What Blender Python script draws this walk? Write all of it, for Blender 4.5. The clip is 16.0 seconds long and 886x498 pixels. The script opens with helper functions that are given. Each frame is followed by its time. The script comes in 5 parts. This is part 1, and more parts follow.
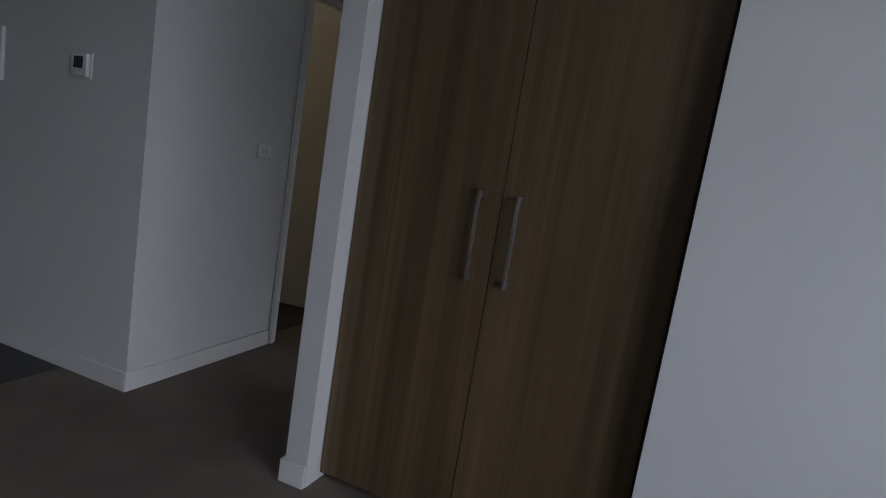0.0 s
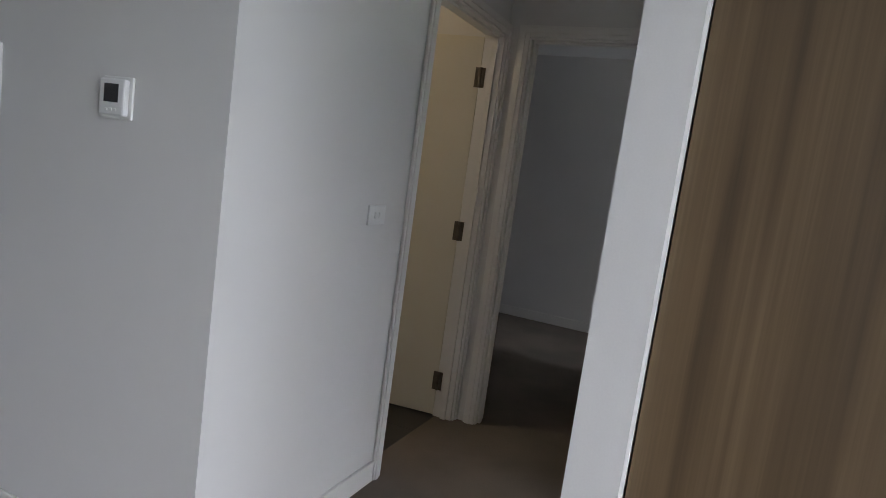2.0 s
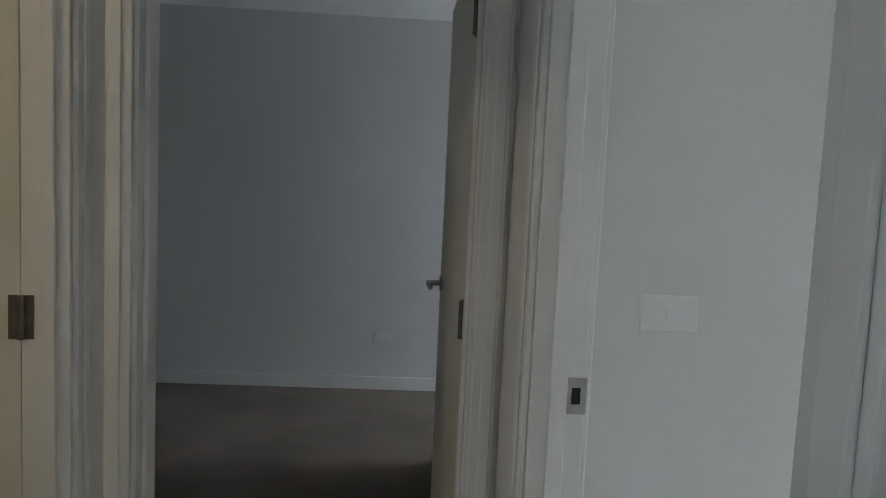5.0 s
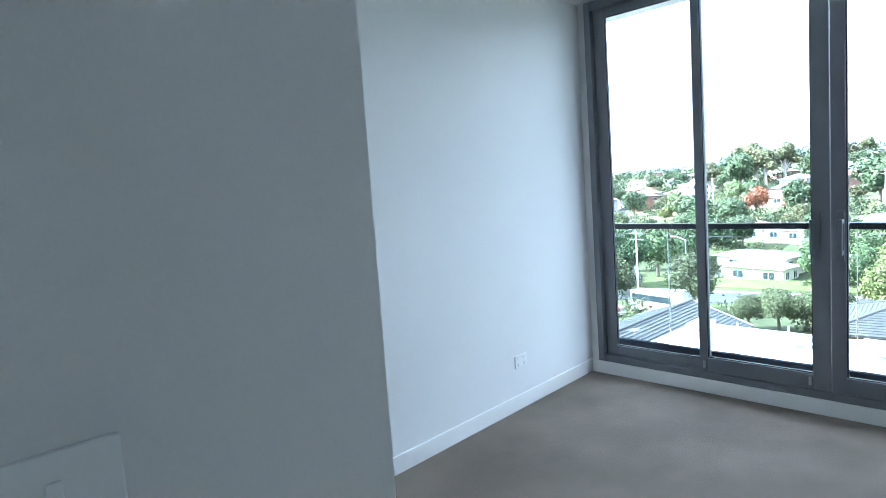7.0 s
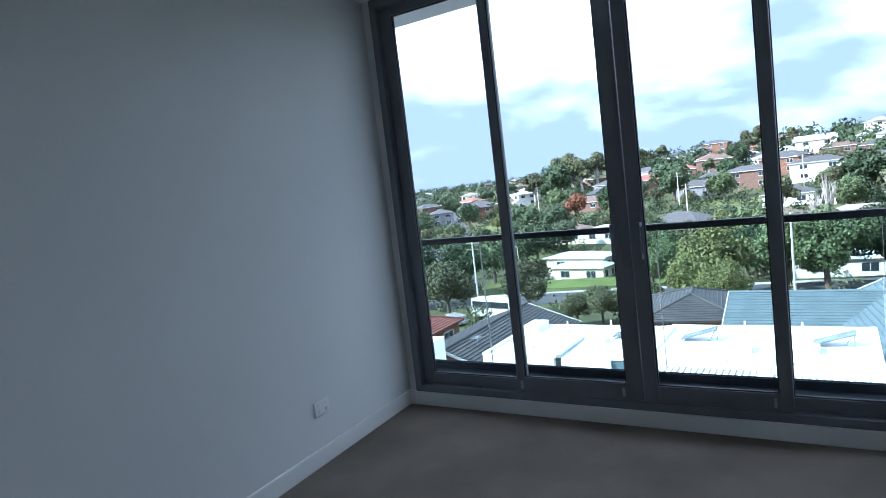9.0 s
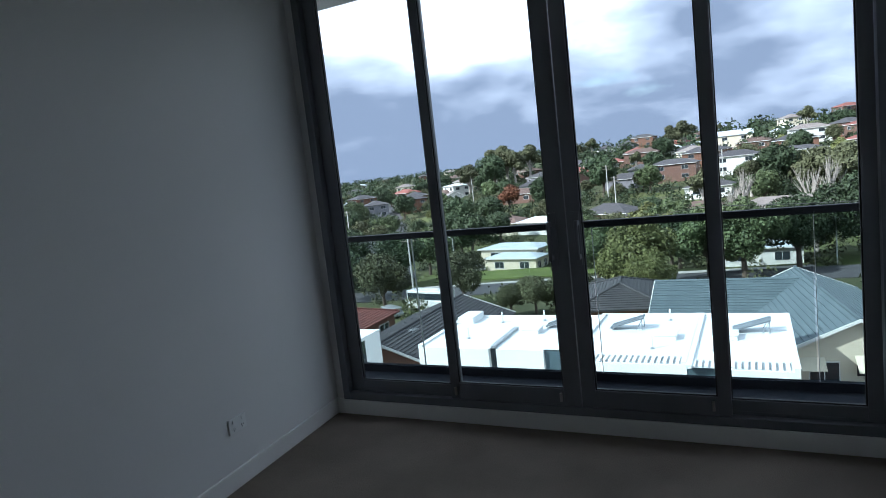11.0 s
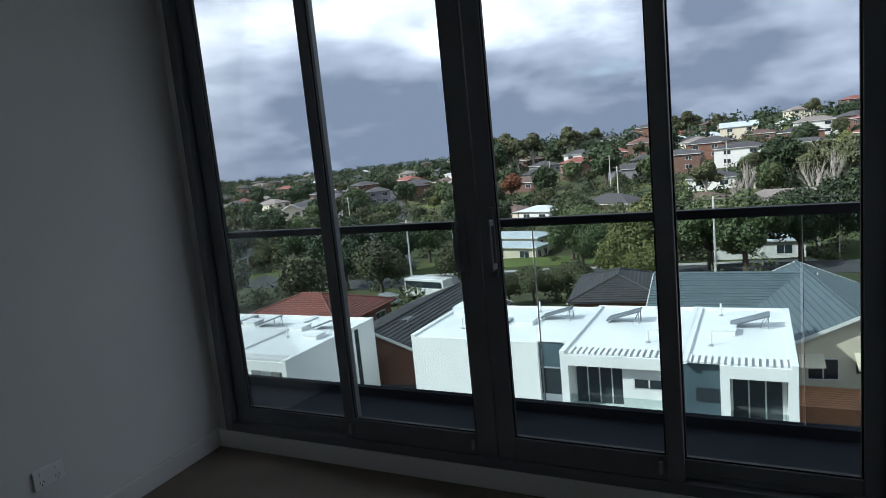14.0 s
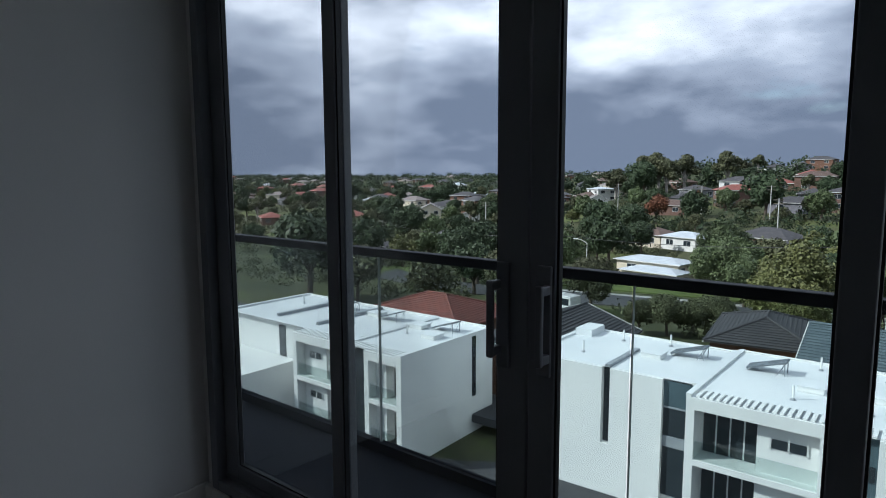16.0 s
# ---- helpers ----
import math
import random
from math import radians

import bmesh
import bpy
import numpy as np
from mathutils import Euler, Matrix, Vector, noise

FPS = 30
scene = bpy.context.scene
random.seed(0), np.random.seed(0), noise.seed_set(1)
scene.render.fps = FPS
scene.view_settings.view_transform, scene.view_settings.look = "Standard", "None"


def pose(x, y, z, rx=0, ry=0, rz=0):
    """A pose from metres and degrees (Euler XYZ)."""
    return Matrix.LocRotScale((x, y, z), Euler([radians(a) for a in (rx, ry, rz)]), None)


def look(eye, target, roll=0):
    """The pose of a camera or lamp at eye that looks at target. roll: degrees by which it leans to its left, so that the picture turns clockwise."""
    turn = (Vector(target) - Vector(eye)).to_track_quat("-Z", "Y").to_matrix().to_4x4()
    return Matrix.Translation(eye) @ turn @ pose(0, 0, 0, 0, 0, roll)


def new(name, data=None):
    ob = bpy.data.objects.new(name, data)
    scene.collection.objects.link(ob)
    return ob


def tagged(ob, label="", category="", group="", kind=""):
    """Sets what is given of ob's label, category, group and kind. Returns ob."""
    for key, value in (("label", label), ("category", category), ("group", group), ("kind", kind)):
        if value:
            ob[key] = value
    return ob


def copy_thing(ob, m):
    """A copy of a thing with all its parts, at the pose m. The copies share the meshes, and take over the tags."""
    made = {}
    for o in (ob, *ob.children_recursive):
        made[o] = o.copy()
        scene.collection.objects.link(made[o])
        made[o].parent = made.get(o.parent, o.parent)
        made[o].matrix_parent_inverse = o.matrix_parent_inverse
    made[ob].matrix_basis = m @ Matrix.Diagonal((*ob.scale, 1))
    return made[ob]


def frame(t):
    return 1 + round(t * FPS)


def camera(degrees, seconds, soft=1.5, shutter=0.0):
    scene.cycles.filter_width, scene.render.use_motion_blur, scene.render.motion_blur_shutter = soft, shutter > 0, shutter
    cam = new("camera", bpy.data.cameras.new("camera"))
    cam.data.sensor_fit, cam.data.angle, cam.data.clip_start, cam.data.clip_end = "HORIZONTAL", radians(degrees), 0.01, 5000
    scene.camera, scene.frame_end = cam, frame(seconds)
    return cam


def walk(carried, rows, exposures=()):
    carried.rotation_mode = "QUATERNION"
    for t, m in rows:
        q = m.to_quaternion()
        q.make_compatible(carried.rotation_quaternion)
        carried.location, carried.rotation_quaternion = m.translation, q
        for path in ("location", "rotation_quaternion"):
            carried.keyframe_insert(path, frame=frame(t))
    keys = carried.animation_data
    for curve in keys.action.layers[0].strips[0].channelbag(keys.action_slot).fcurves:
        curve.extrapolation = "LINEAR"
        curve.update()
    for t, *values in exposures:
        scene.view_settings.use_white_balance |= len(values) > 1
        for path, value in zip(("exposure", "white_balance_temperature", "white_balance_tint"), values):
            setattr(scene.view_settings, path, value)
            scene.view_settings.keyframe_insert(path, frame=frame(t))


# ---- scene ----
cam = camera(70.3, 16.0, soft=0.7)
PATH = [
    (0, (2.23, -1.985, 1.293), (1.487, -0.154, 0.983), 9.1),
    (0.5, (1.954, -1.868, 1.324), (1.225, -0.03, 1.02), 9.1),
    (1, (1.688, -1.656, 1.33), (0.925, 0.171, 1.047), 8.9),
    (1.5, (1.43, -1.455, 1.327), (0.639, 0.364, 1.067), 8.2),
    (2, (1.189, -1.226, 1.337), (0.373, 0.582, 1.082), 7.8),
    (2.5, (1.062, -0.995, 1.322), (0.203, 0.797, 1.096), 7.4),
    (3, (0.956, -0.753, 1.331), (0.106, 1.046, 1.123), 6.9),
    (3.5, (0.745, -0.42, 1.346), (0.081, 1.455, 1.141), 6.1),
    (4, (0.701, -0.067, 1.319), (0.233, 1.871, 1.157), 5.2),
    (5.3, (0.80, 0.44, 1.335), (1.10, 2.41, 1.175), 2.0),
    (6.5, (1.023, 0.784, 1.363), (2.088, 2.469, 1.191), -1.6),
    (7, (1.173, 0.928, 1.368), (2.534, 2.381, 1.168), -4.0),
    (7.5, (1.335, 0.984, 1.326), (2.852, 2.271, 1.126), -5.8),
    (8, (1.474, 0.970, 1.314), (3.054, 2.182, 1.124), -6.4),
    (8.5, (1.592, 1.012, 1.312), (3.236, 2.135, 1.125), -6.7),
    (9, (1.720, 1.030, 1.336), (3.399, 2.099, 1.145), -6.8),
    (9.5, (1.789, 1.067, 1.356), (3.507, 2.07, 1.149), -7.1),
    (10, (1.858, 1.107, 1.366), (3.604, 2.057, 1.141), -7.1),
    (12.5, (2.17, 1.116, 1.323), (3.957, 1.98, 1.077), -6.0),
    (13, (2.376, 1.071, 1.338), (4.153, 1.945, 1.080), -6.3),
    (13.5, (2.606, 1.006, 1.314), (4.372, 1.897, 1.048), -6.3),
    (14, (2.754, 1.002, 1.286), (4.518, 1.901, 1.006), -5.6),
    (14.5, (2.964, 1.038, 1.286), (4.708, 1.977, 1.004), -4.9),
    (15, (3.131, 1.051, 1.324), (4.839, 2.049, 1.026), -4.4),
    (15.5, (3.375, 1.04, 1.34), (5.012, 2.155, 1.077), -2.9),
    (16, (3.602, 1.157, 1.309), (5.143, 2.41, 1.072), -0.2),
]
walk(cam, [(t, look(e, g, r)) for t, e, g, r in PATH], exposures=[
    (0.0, 2.3, 6100, 19), (0.5, 3.0, 6200, 19), (1.0, 3.35, 6300, 19), (2.0, 3.95, 6450, 18), (3.0, 4.05, 6500, 17), (3.6, 4.25, 6450, 16), (4.2, 4.5, 6400, 15),
    (6.3, 4.35, 5350, 6), (7.0, 4.0, 5150, 6), (7.5, 3.4, 5000, 8), (8.5, 2.6, 5050, 9), (10.0, 1.7, 5350, 10),
    (12.3, 1.05, 5700, 10), (14.0, 0.77, 5850, 11), (16.0, 0.48, 5750, 12)])

# ---- world and sun ----
SUN = Vector((-0.52, 0.60, 0.61)).normalized()
world = bpy.data.worlds.new("sky")
scene.world = world
world.use_nodes = True
wn, wl = world.node_tree.nodes, world.node_tree.links
wn.clear()
w_out, w_bg = wn.new("ShaderNodeOutputWorld"), wn.new("ShaderNodeBackground")
w_sky = wn.new("ShaderNodeTexSky")
w_sky.sky_type, w_sky.sun_disc = "NISHITA", False
w_sky.sun_elevation, w_sky.sun_rotation = math.asin(SUN.z), math.atan2(SUN.x, SUN.y)
w_dim = wn.new("ShaderNodeVectorMath"); w_dim.operation = "SCALE"; w_dim.inputs["Scale"].default_value = 0.09
wl.new(w_sky.outputs[0], w_dim.inputs[0])
w_co = wn.new("ShaderNodeTexCoord")
w_map = wn.new("ShaderNodeMapping"); w_map.inputs["Scale"].default_value = (1.0, 1.0, 2.5)
w_map.inputs["Location"].default_value = (0.35, 1.9, 0.1)
wl.new(w_co.outputs["Generated"], w_map.inputs[0])
w_n1 = wn.new("ShaderNodeTexNoise"); w_n1.inputs["Scale"].default_value = 2.7; w_n1.inputs["Detail"].default_value = 7; w_n1.inputs["Roughness"].default_value = 0.52
w_n2 = wn.new("ShaderNodeTexNoise"); w_n2.inputs["Scale"].default_value = 3.3; w_n2.inputs["Detail"].default_value = 6; w_n2.inputs["Roughness"].default_value = 0.55
wl.new(w_map.outputs[0], w_n1.inputs["Vector"]); wl.new(w_map.outputs[0], w_n2.inputs["Vector"])
w_shade = wn.new("ShaderNodeValToRGB")
w_shade.color_ramp.elements[0].position, w_shade.color_ramp.elements[0].color = 0.35, (0.156, 0.182, 0.235, 1)
w_shade.color_ramp.elements[1].position, w_shade.color_ramp.elements[1].color = 0.65, (0.90, 0.91, 0.935, 1)
mid = w_shade.color_ramp.elements.new(0.49); mid.color = (0.385, 0.415, 0.475, 1)
w_sep = wn.new("ShaderNodeSeparateXYZ"); wl.new(w_co.outputs["Generated"], w_sep.inputs[0])
w_bank = wn.new("ShaderNodeMapRange"); w_bank.interpolation_type = "SMOOTHSTEP"
w_bank.inputs[1].default_value, w_bank.inputs[2].default_value, w_bank.inputs[3].default_value, w_bank.inputs[4].default_value = 0.0, 0.24, -0.20, 0.03
w_add = wn.new("ShaderNodeMath"); w_add.operation = "ADD"
wl.new(w_sep.outputs[2], w_bank.inputs[0]); wl.new(w_n1.outputs["Fac"], w_add.inputs[0]); wl.new(w_bank.outputs[0], w_add.inputs[1])
wl.new(w_add.outputs[0], w_shade.inputs[0])
w_cover = wn.new("ShaderNodeValToRGB")
w_cover.color_ramp.elements[0].position, w_cover.color_ramp.elements[1].position = 0.20, 0.31
wl.new(w_n2.outputs["Fac"], w_cover.inputs[0])
w_mix = wn.new("ShaderNodeMix"); w_mix.data_type = "RGBA"
wl.new(w_cover.outputs[0], w_mix.inputs[0]); wl.new(w_dim.outputs[0], w_mix.inputs[6]); wl.new(w_shade.outputs[0], w_mix.inputs[7])
wl.new(w_mix.outputs[2], w_bg.inputs[0]); wl.new(w_bg.outputs[0], w_out.inputs[0])
w_bg.inputs[1].default_value = 1.0

sun = new("sun", bpy.data.lights.new("sun", "SUN"))
sun.data.energy, sun.data.angle, sun.data.color = 3.6, radians(0.6), (1.0, 0.94, 0.84)
sun.matrix_world = look((0, 0, 60), Vector((0, 0, 60)) - SUN)

# area lamp added for skylight through the unseen living room window, behind the walk
day = new("window_fill", bpy.data.lights.new("window_fill", "AREA"))
day.data.shape, day.data.size, day.data.size_y, day.data.energy, day.data.color = "RECTANGLE", 2.6, 2.2, 6.6, (0.80, 0.90, 1.0)
day.matrix_world = look((4.89, -2.6, 1.27), (0, -2.3, 1.27))

# area lamp added for skylight through the second bedroom's window, out of view
day2 = new("window_fill", bpy.data.lights.new("window_fill", "AREA"))
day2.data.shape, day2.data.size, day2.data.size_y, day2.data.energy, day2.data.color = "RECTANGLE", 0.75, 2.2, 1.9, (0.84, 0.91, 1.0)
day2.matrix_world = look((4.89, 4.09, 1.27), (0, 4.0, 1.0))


# ---- materials ----
def shader(name, base, rough=0.6, other=None, scale=8.0, fine=0.0, bump=0.0, bscale=60.0, metal=0.0, spec=0.5, stretch=None, coat=0.0, vary=0.0):
    """A surface with variation at two scales: broad mottling between base and other, and fine grain in relief."""
    m = bpy.data.materials.new(name)
    m.use_nodes = True
    n, l = m.node_tree.nodes, m.node_tree.links
    p = n["Principled BSDF"]
    p.inputs["Roughness"].default_value, p.inputs["Metallic"].default_value = rough, metal
    p.inputs["Specular IOR Level"].default_value = spec
    p.inputs["Coat Weight"].default_value = coat
    co = n.new("ShaderNodeTexCoord")
    mp = n.new("ShaderNodeMapping")
    if stretch:
        mp.inputs["Scale"].default_value = stretch
    l.new(co.outputs["Object"], mp.inputs[0])
    other = other or tuple(c * 0.86 for c in base)
    a = n.new("ShaderNodeTexNoise"); a.inputs["Scale"].default_value = scale; a.inputs["Detail"].default_value = 5
    l.new(mp.outputs[0], a.inputs["Vector"])
    mx = n.new("ShaderNodeMix"); mx.data_type = "RGBA"
    mx.inputs[6].default_value, mx.inputs[7].default_value = (*base, 1), (*other, 1)
    ramp = n.new("ShaderNodeMapRange"); ramp.inputs[1].default_value, ramp.inputs[2].default_value = 0.35, 0.65
    l.new(a.outputs["Fac"], ramp.inputs[0]); l.new(ramp.outputs[0], mx.inputs[0])
    last = mx.outputs[2]
    if fine:
        b = n.new("ShaderNodeTexNoise"); b.inputs["Scale"].default_value = bscale; b.inputs["Detail"].default_value = 3
        l.new(mp.outputs[0], b.inputs["Vector"])
        hv = n.new("ShaderNodeHueSaturation")
        r2 = n.new("ShaderNodeMapRange"); r2.inputs[1].default_value, r2.inputs[2].default_value = 0.3, 0.7
        r2.inputs[3].default_value, r2.inputs[4].default_value = 1 - fine, 1 + fine
        l.new(b.outputs["Fac"], r2.inputs[0]); l.new(r2.outputs[0], hv.inputs["Value"]); l.new(last, hv.inputs["Color"])
        last = hv.outputs[0]
    if vary:
        oi = n.new("ShaderNodeObjectInfo"); gi = n.new("ShaderNodeNewGeometry")
        ad = n.new("ShaderNodeMath"); ad.operation = "ADD"
        l.new(oi.outputs["Random"], ad.inputs[0]); l.new(gi.outputs["Random Per Island"], ad.inputs[1])
        r3 = n.new("ShaderNodeMapRange"); r3.inputs[2].default_value = 2.0
        r3.inputs[3].default_value, r3.inputs[4].default_value = 1 - vary, 1 + vary
        hv = n.new("ShaderNodeHueSaturation")
        l.new(ad.outputs[0], r3.inputs[0]); l.new(r3.outputs[0], hv.inputs["Value"]); l.new(last, hv.inputs["Color"])
        last = hv.outputs[0]
    l.new(last, p.inputs["Base Color"])
    if bump:
        c = n.new("ShaderNodeTexNoise"); c.inputs["Scale"].default_value = bscale; c.inputs["Detail"].default_value = 4
        l.new(mp.outputs[0], c.inputs["Vector"])
        bp = n.new("ShaderNodeBump"); bp.inputs["Strength"].default_value = bump; bp.inputs["Distance"].default_value = 0.01
        l.new(c.outputs["Fac"], bp.inputs["Height"]); l.new(bp.outputs[0], p.inputs["Normal"])
    return m


def glass_shader(name, tint, gloss=0.08):
    """A thin pane: light goes straight through, with a faint mirror image."""
    m = bpy.data.materials.new(name)
    m.use_nodes = True
    n, l = m.node_tree.nodes, m.node_tree.links
    n.clear()
    o, tr, gl, mx = n.new("ShaderNodeOutputMaterial"), n.new("ShaderNodeBsdfTransparent"), n.new("ShaderNodeBsdfGlossy"), n.new("ShaderNodeMixShader")
    tr.inputs[0].default_value = (*tint, 1)
    gl.inputs["Roughness"].default_value = 0.0
    fr = n.new("ShaderNodeFresnel"); fr.inputs[0].default_value = 1.45
    sc = n.new("ShaderNodeMath"); sc.operation = "MULTIPLY"; sc.inputs[1].default_value = gloss * 10
    l.new(fr.outputs[0], sc.inputs[0]); l.new(sc.outputs[0], mx.inputs[0])
    l.new(tr.outputs[0], mx.inputs[1]); l.new(gl.outputs[0], mx.inputs[2]); l.new(mx.outputs[0], o.inputs[0])
    return m


M = {}
M["wall"] = shader("wall_paint", (0.74, 0.73, 0.71), 0.55, (0.71, 0.70, 0.68), 1.2, 0.015, 0.03, 260, spec=0.3)
M["ceil"] = shader("ceiling_paint", (0.80, 0.80, 0.79), 0.8, (0.77, 0.77, 0.76), 1.0, 0.01, 0.02, 200, spec=0.2)
M["trim"] = shader("trim_gloss_paint", (0.80, 0.79, 0.76), 0.35, (0.76, 0.75, 0.72), 3.0, 0.01, 0.01, 120)
M["door"] = shader("door_paint", (0.74, 0.70, 0.60), 0.42, (0.71, 0.67, 0.57), 2.0, 0.01, 0.02, 150)
M["carpet"] = shader("carpet_pile", (0.248, 0.209, 0.170), 0.95, (0.190, 0.160, 0.130), 2.2, 0.18, 0.6, 420, spec=0.1)
M["tile"] = shader("dark_floor_tile", (0.040, 0.037, 0.036), 0.4, (0.032, 0.030, 0.029), 4.0, 0.08, 0.02, 90)
M["grout"] = shader("grout", (0.06, 0.057, 0.055), 0.9)
M["alu"] = shader("dark_powdercoat", (0.165, 0.172, 0.186), 0.42, (0.148, 0.155, 0.168), 5.0, 0.03, 0.02, 300, spec=0.5)
M["rail_metal"] = shader("black_rail_paint", (0.020, 0.021, 0.024), 0.65, (0.016, 0.017, 0.020), 5.0, 0.03, spec=0.3)
M["rubber"] = shader("black_gasket", (0.012, 0.012, 0.013), 0.6)
M["steel"] = shader("brushed_steel", (0.48, 0.46, 0.43), 0.34, (0.40, 0.385, 0.36), 30, 0.06, 0.05, 300, metal=1.0)
M["bronze"] = shader("dark_satin_metal", (0.20, 0.175, 0.145), 0.38, (0.15, 0.13, 0.11), 30, 0.06, 0.05, 300, metal=1.0)
M["plastic"] = shader("white_plastic", (0.80, 0.80, 0.78), 0.32, (0.77, 0.77, 0.75), 6.0)
M["screen"] = shader("dark_display", (0.015, 0.015, 0.016), 0.15)
M["glass"] = glass_shader("window_glass", (0.95, 0.97, 0.965), 0.02)
M["rail_glass"] = glass_shader("balustrade_glass", (0.80, 0.85, 0.845), 0.012)
M["concrete"] = shader("balcony_tile", (0.032, 0.034, 0.044), 0.95, (0.026, 0.028, 0.036), 3.0, 0.1, 0.05, 80, spec=0.08)
M["lamp"] = bpy.data.materials.new("lamp_glow")
M["lamp"].use_nodes = True
M["lamp"].node_tree.nodes["Principled BSDF"].inputs["Emission Color"].default_value = (1.0, 0.80, 0.50, 1)
M["lamp"].node_tree.nodes["Principled BSDF"].inputs["Emission Strength"].default_value = 1.5
M["soffit"] = shader("soffit_paint", (0.66, 0.67, 0.68), 0.7)


def wood_shader():
    """Oak-look laminate: long vertical streaks over broad light and dark bands."""
    m = bpy.data.materials.new("oak_laminate")
    m.use_nodes = True
    n, l = m.node_tree.nodes, m.node_tree.links
    p = n["Principled BSDF"]
    p.inputs["Roughness"].default_value = 0.42
    co = n.new("ShaderNodeTexCoord")
    layers = []
    for sx, sz, dist, detail in ((26, 0.5, 0.4, 5), (6.5, 0.28, 1.6, 3), (150, 2.2, 0.0, 2)):
        mp = n.new("ShaderNodeMapping"); mp.inputs["Scale"].default_value = (sx, sx, sz)
        l.new(co.outputs["Object"], mp.inputs[0])
        t = n.new("ShaderNodeTexNoise"); t.inputs["Scale"].default_value = 1.0; t.inputs["Detail"].default_value = detail; t.inputs["Distortion"].default_value = dist
        l.new(mp.outputs[0], t.inputs["Vector"])
        layers.append(t.outputs["Fac"])
    mix1 = n.new("ShaderNodeMix"); mix1.inputs[0].default_value = 0.5
    l.new(layers[0], mix1.inputs[2]); l.new(layers[1], mix1.inputs[3])
    mix2 = n.new("ShaderNodeMix"); mix2.inputs[0].default_value = 0.15
    l.new(mix1.outputs[0], mix2.inputs[2]); l.new(layers[2], mix2.inputs[3])
    r = n.new("ShaderNodeValToRGB")
    r.color_ramp.elements[0].position, r.color_ramp.elements[0].color = 0.34, (0.064, 0.041, 0.021, 1)
    r.color_ramp.elements[1].position, r.color_ramp.elements[1].color = 0.66, (0.180, 0.121, 0.066, 1)
    e = r.color_ramp.elements.new(0.5); e.color = (0.116, 0.075, 0.038, 1)
    l.new(mix2.outputs[0], r.inputs[0]); l.new(r.outputs[0], p.inputs["Base Color"])
    b = n.new("ShaderNodeBump"); b.inputs["Strength"].default_value = 0.08; b.inputs["Distance"].default_value = 0.004
    l.new(layers[2], b.inputs["Height"]); l.new(b.outputs[0], p.inputs["Normal"])
    return m


M["wood"] = wood_shader()
# outdoors
M["white"] = shader("white_render", (0.80, 0.80, 0.78), 0.7, (0.74, 0.745, 0.73), 0.5, 0.02, 0.02, 12)
M["roofmem"] = shader("white_roof_sheet", (0.76, 0.77, 0.77), 0.5, (0.66, 0.68, 0.69), 0.35, 0.03)
M["darkglass"] = shader("tinted_window", (0.022, 0.030, 0.036), 0.06, (0.03, 0.038, 0.044), 0.6, spec=0.8)
M["tealpanel"] = shader("blue_grey_glass_panel", (0.085, 0.125, 0.145), 0.12, (0.06, 0.09, 0.105), 0.5, spec=0.8)
M["frame"] = shader("pale_window_frame", (0.62, 0.63, 0.62), 0.5)
M["greymetal"] = shader("grey_metal", (0.30, 0.32, 0.34), 0.4, (0.24, 0.26, 0.28), 1.5)
M["panel"] = shader("solar_collector", (0.16, 0.18, 0.20), 0.2, (0.11, 0.125, 0.14), 1.0)
M["brick"] = shader("brown_brick", (0.17, 0.088, 0.055), 0.85, (0.12, 0.062, 0.042), 1.5, 0.2, 0.0, 9)
M["redbrick"] = shader("red_brick", (0.150, 0.086, 0.064), 0.85, (0.110, 0.066, 0.050), 1.2, 0.2, 0.0, 9)
M["cream"] = shader("cream_weatherboard", (0.62, 0.56, 0.43), 0.7, (0.55, 0.50, 0.39), 0.8, 0.04)
M["offwhite"] = shader("off_white_board", (0.66, 0.66, 0.63), 0.7, (0.58, 0.58, 0.55), 0.8, 0.04)
M["greywall"] = shader("grey_wall", (0.20, 0.20, 0.22), 0.75, (0.15, 0.15, 0.17), 0.8, 0.05)
M["roof_dark"] = shader("charcoal_roof_tile", (0.050, 0.048, 0.050), 0.7, (0.034, 0.033, 0.036), 0.9, 0.2, 0.0, 5, vary=0.25)
M["roof_brown"] = shader("brown_roof_tile", (0.105, 0.068, 0.052), 0.8, (0.075, 0.050, 0.042), 0.9, 0.2, 0.0, 5, vary=0.25)
M["roof_red"] = shader("red_roof_tile", (0.20, 0.062, 0.045), 0.75, (0.14, 0.048, 0.037), 0.9, 0.2, 0.0, 5, vary=0.2)
M["roof_blue"] = shader("blue_grey_roof_tile", (0.092, 0.122, 0.136), 0.65, (0.072, 0.098, 0.112), 0.8, 0.12, 0.0, 6, vary=0.15)
M["roof_metal"] = shader("pale_metal_roof", (0.42, 0.47, 0.50), 0.4, (0.36, 0.40, 0.43), 0.6, 0.05)
M["roof_grey"] = shader("grey_brown_roof", (0.19, 0.165, 0.15), 0.8, (0.15, 0.13, 0.12), 0.8, 0.1)
M["asphalt"] = shader("asphalt", (0.055, 0.056, 0.060), 0.85, (0.044, 0.045, 0.049), 0.25, 0.1, 0.0, 3)
M["kerb"] = shader("kerb_concrete", (0.36, 0.35, 0.33), 0.85)
M["timber"] = shader("timber_deck", (0.28, 0.125, 0.06), 0.7, (0.20, 0.09, 0.045), 1.0, 0.1)
M["pole"] = shader("weathered_pole", (0.20, 0.17, 0.14), 0.85)
M["palepole"] = shader("pale_grey_pole", (0.52, 0.52, 0.50), 0.6)
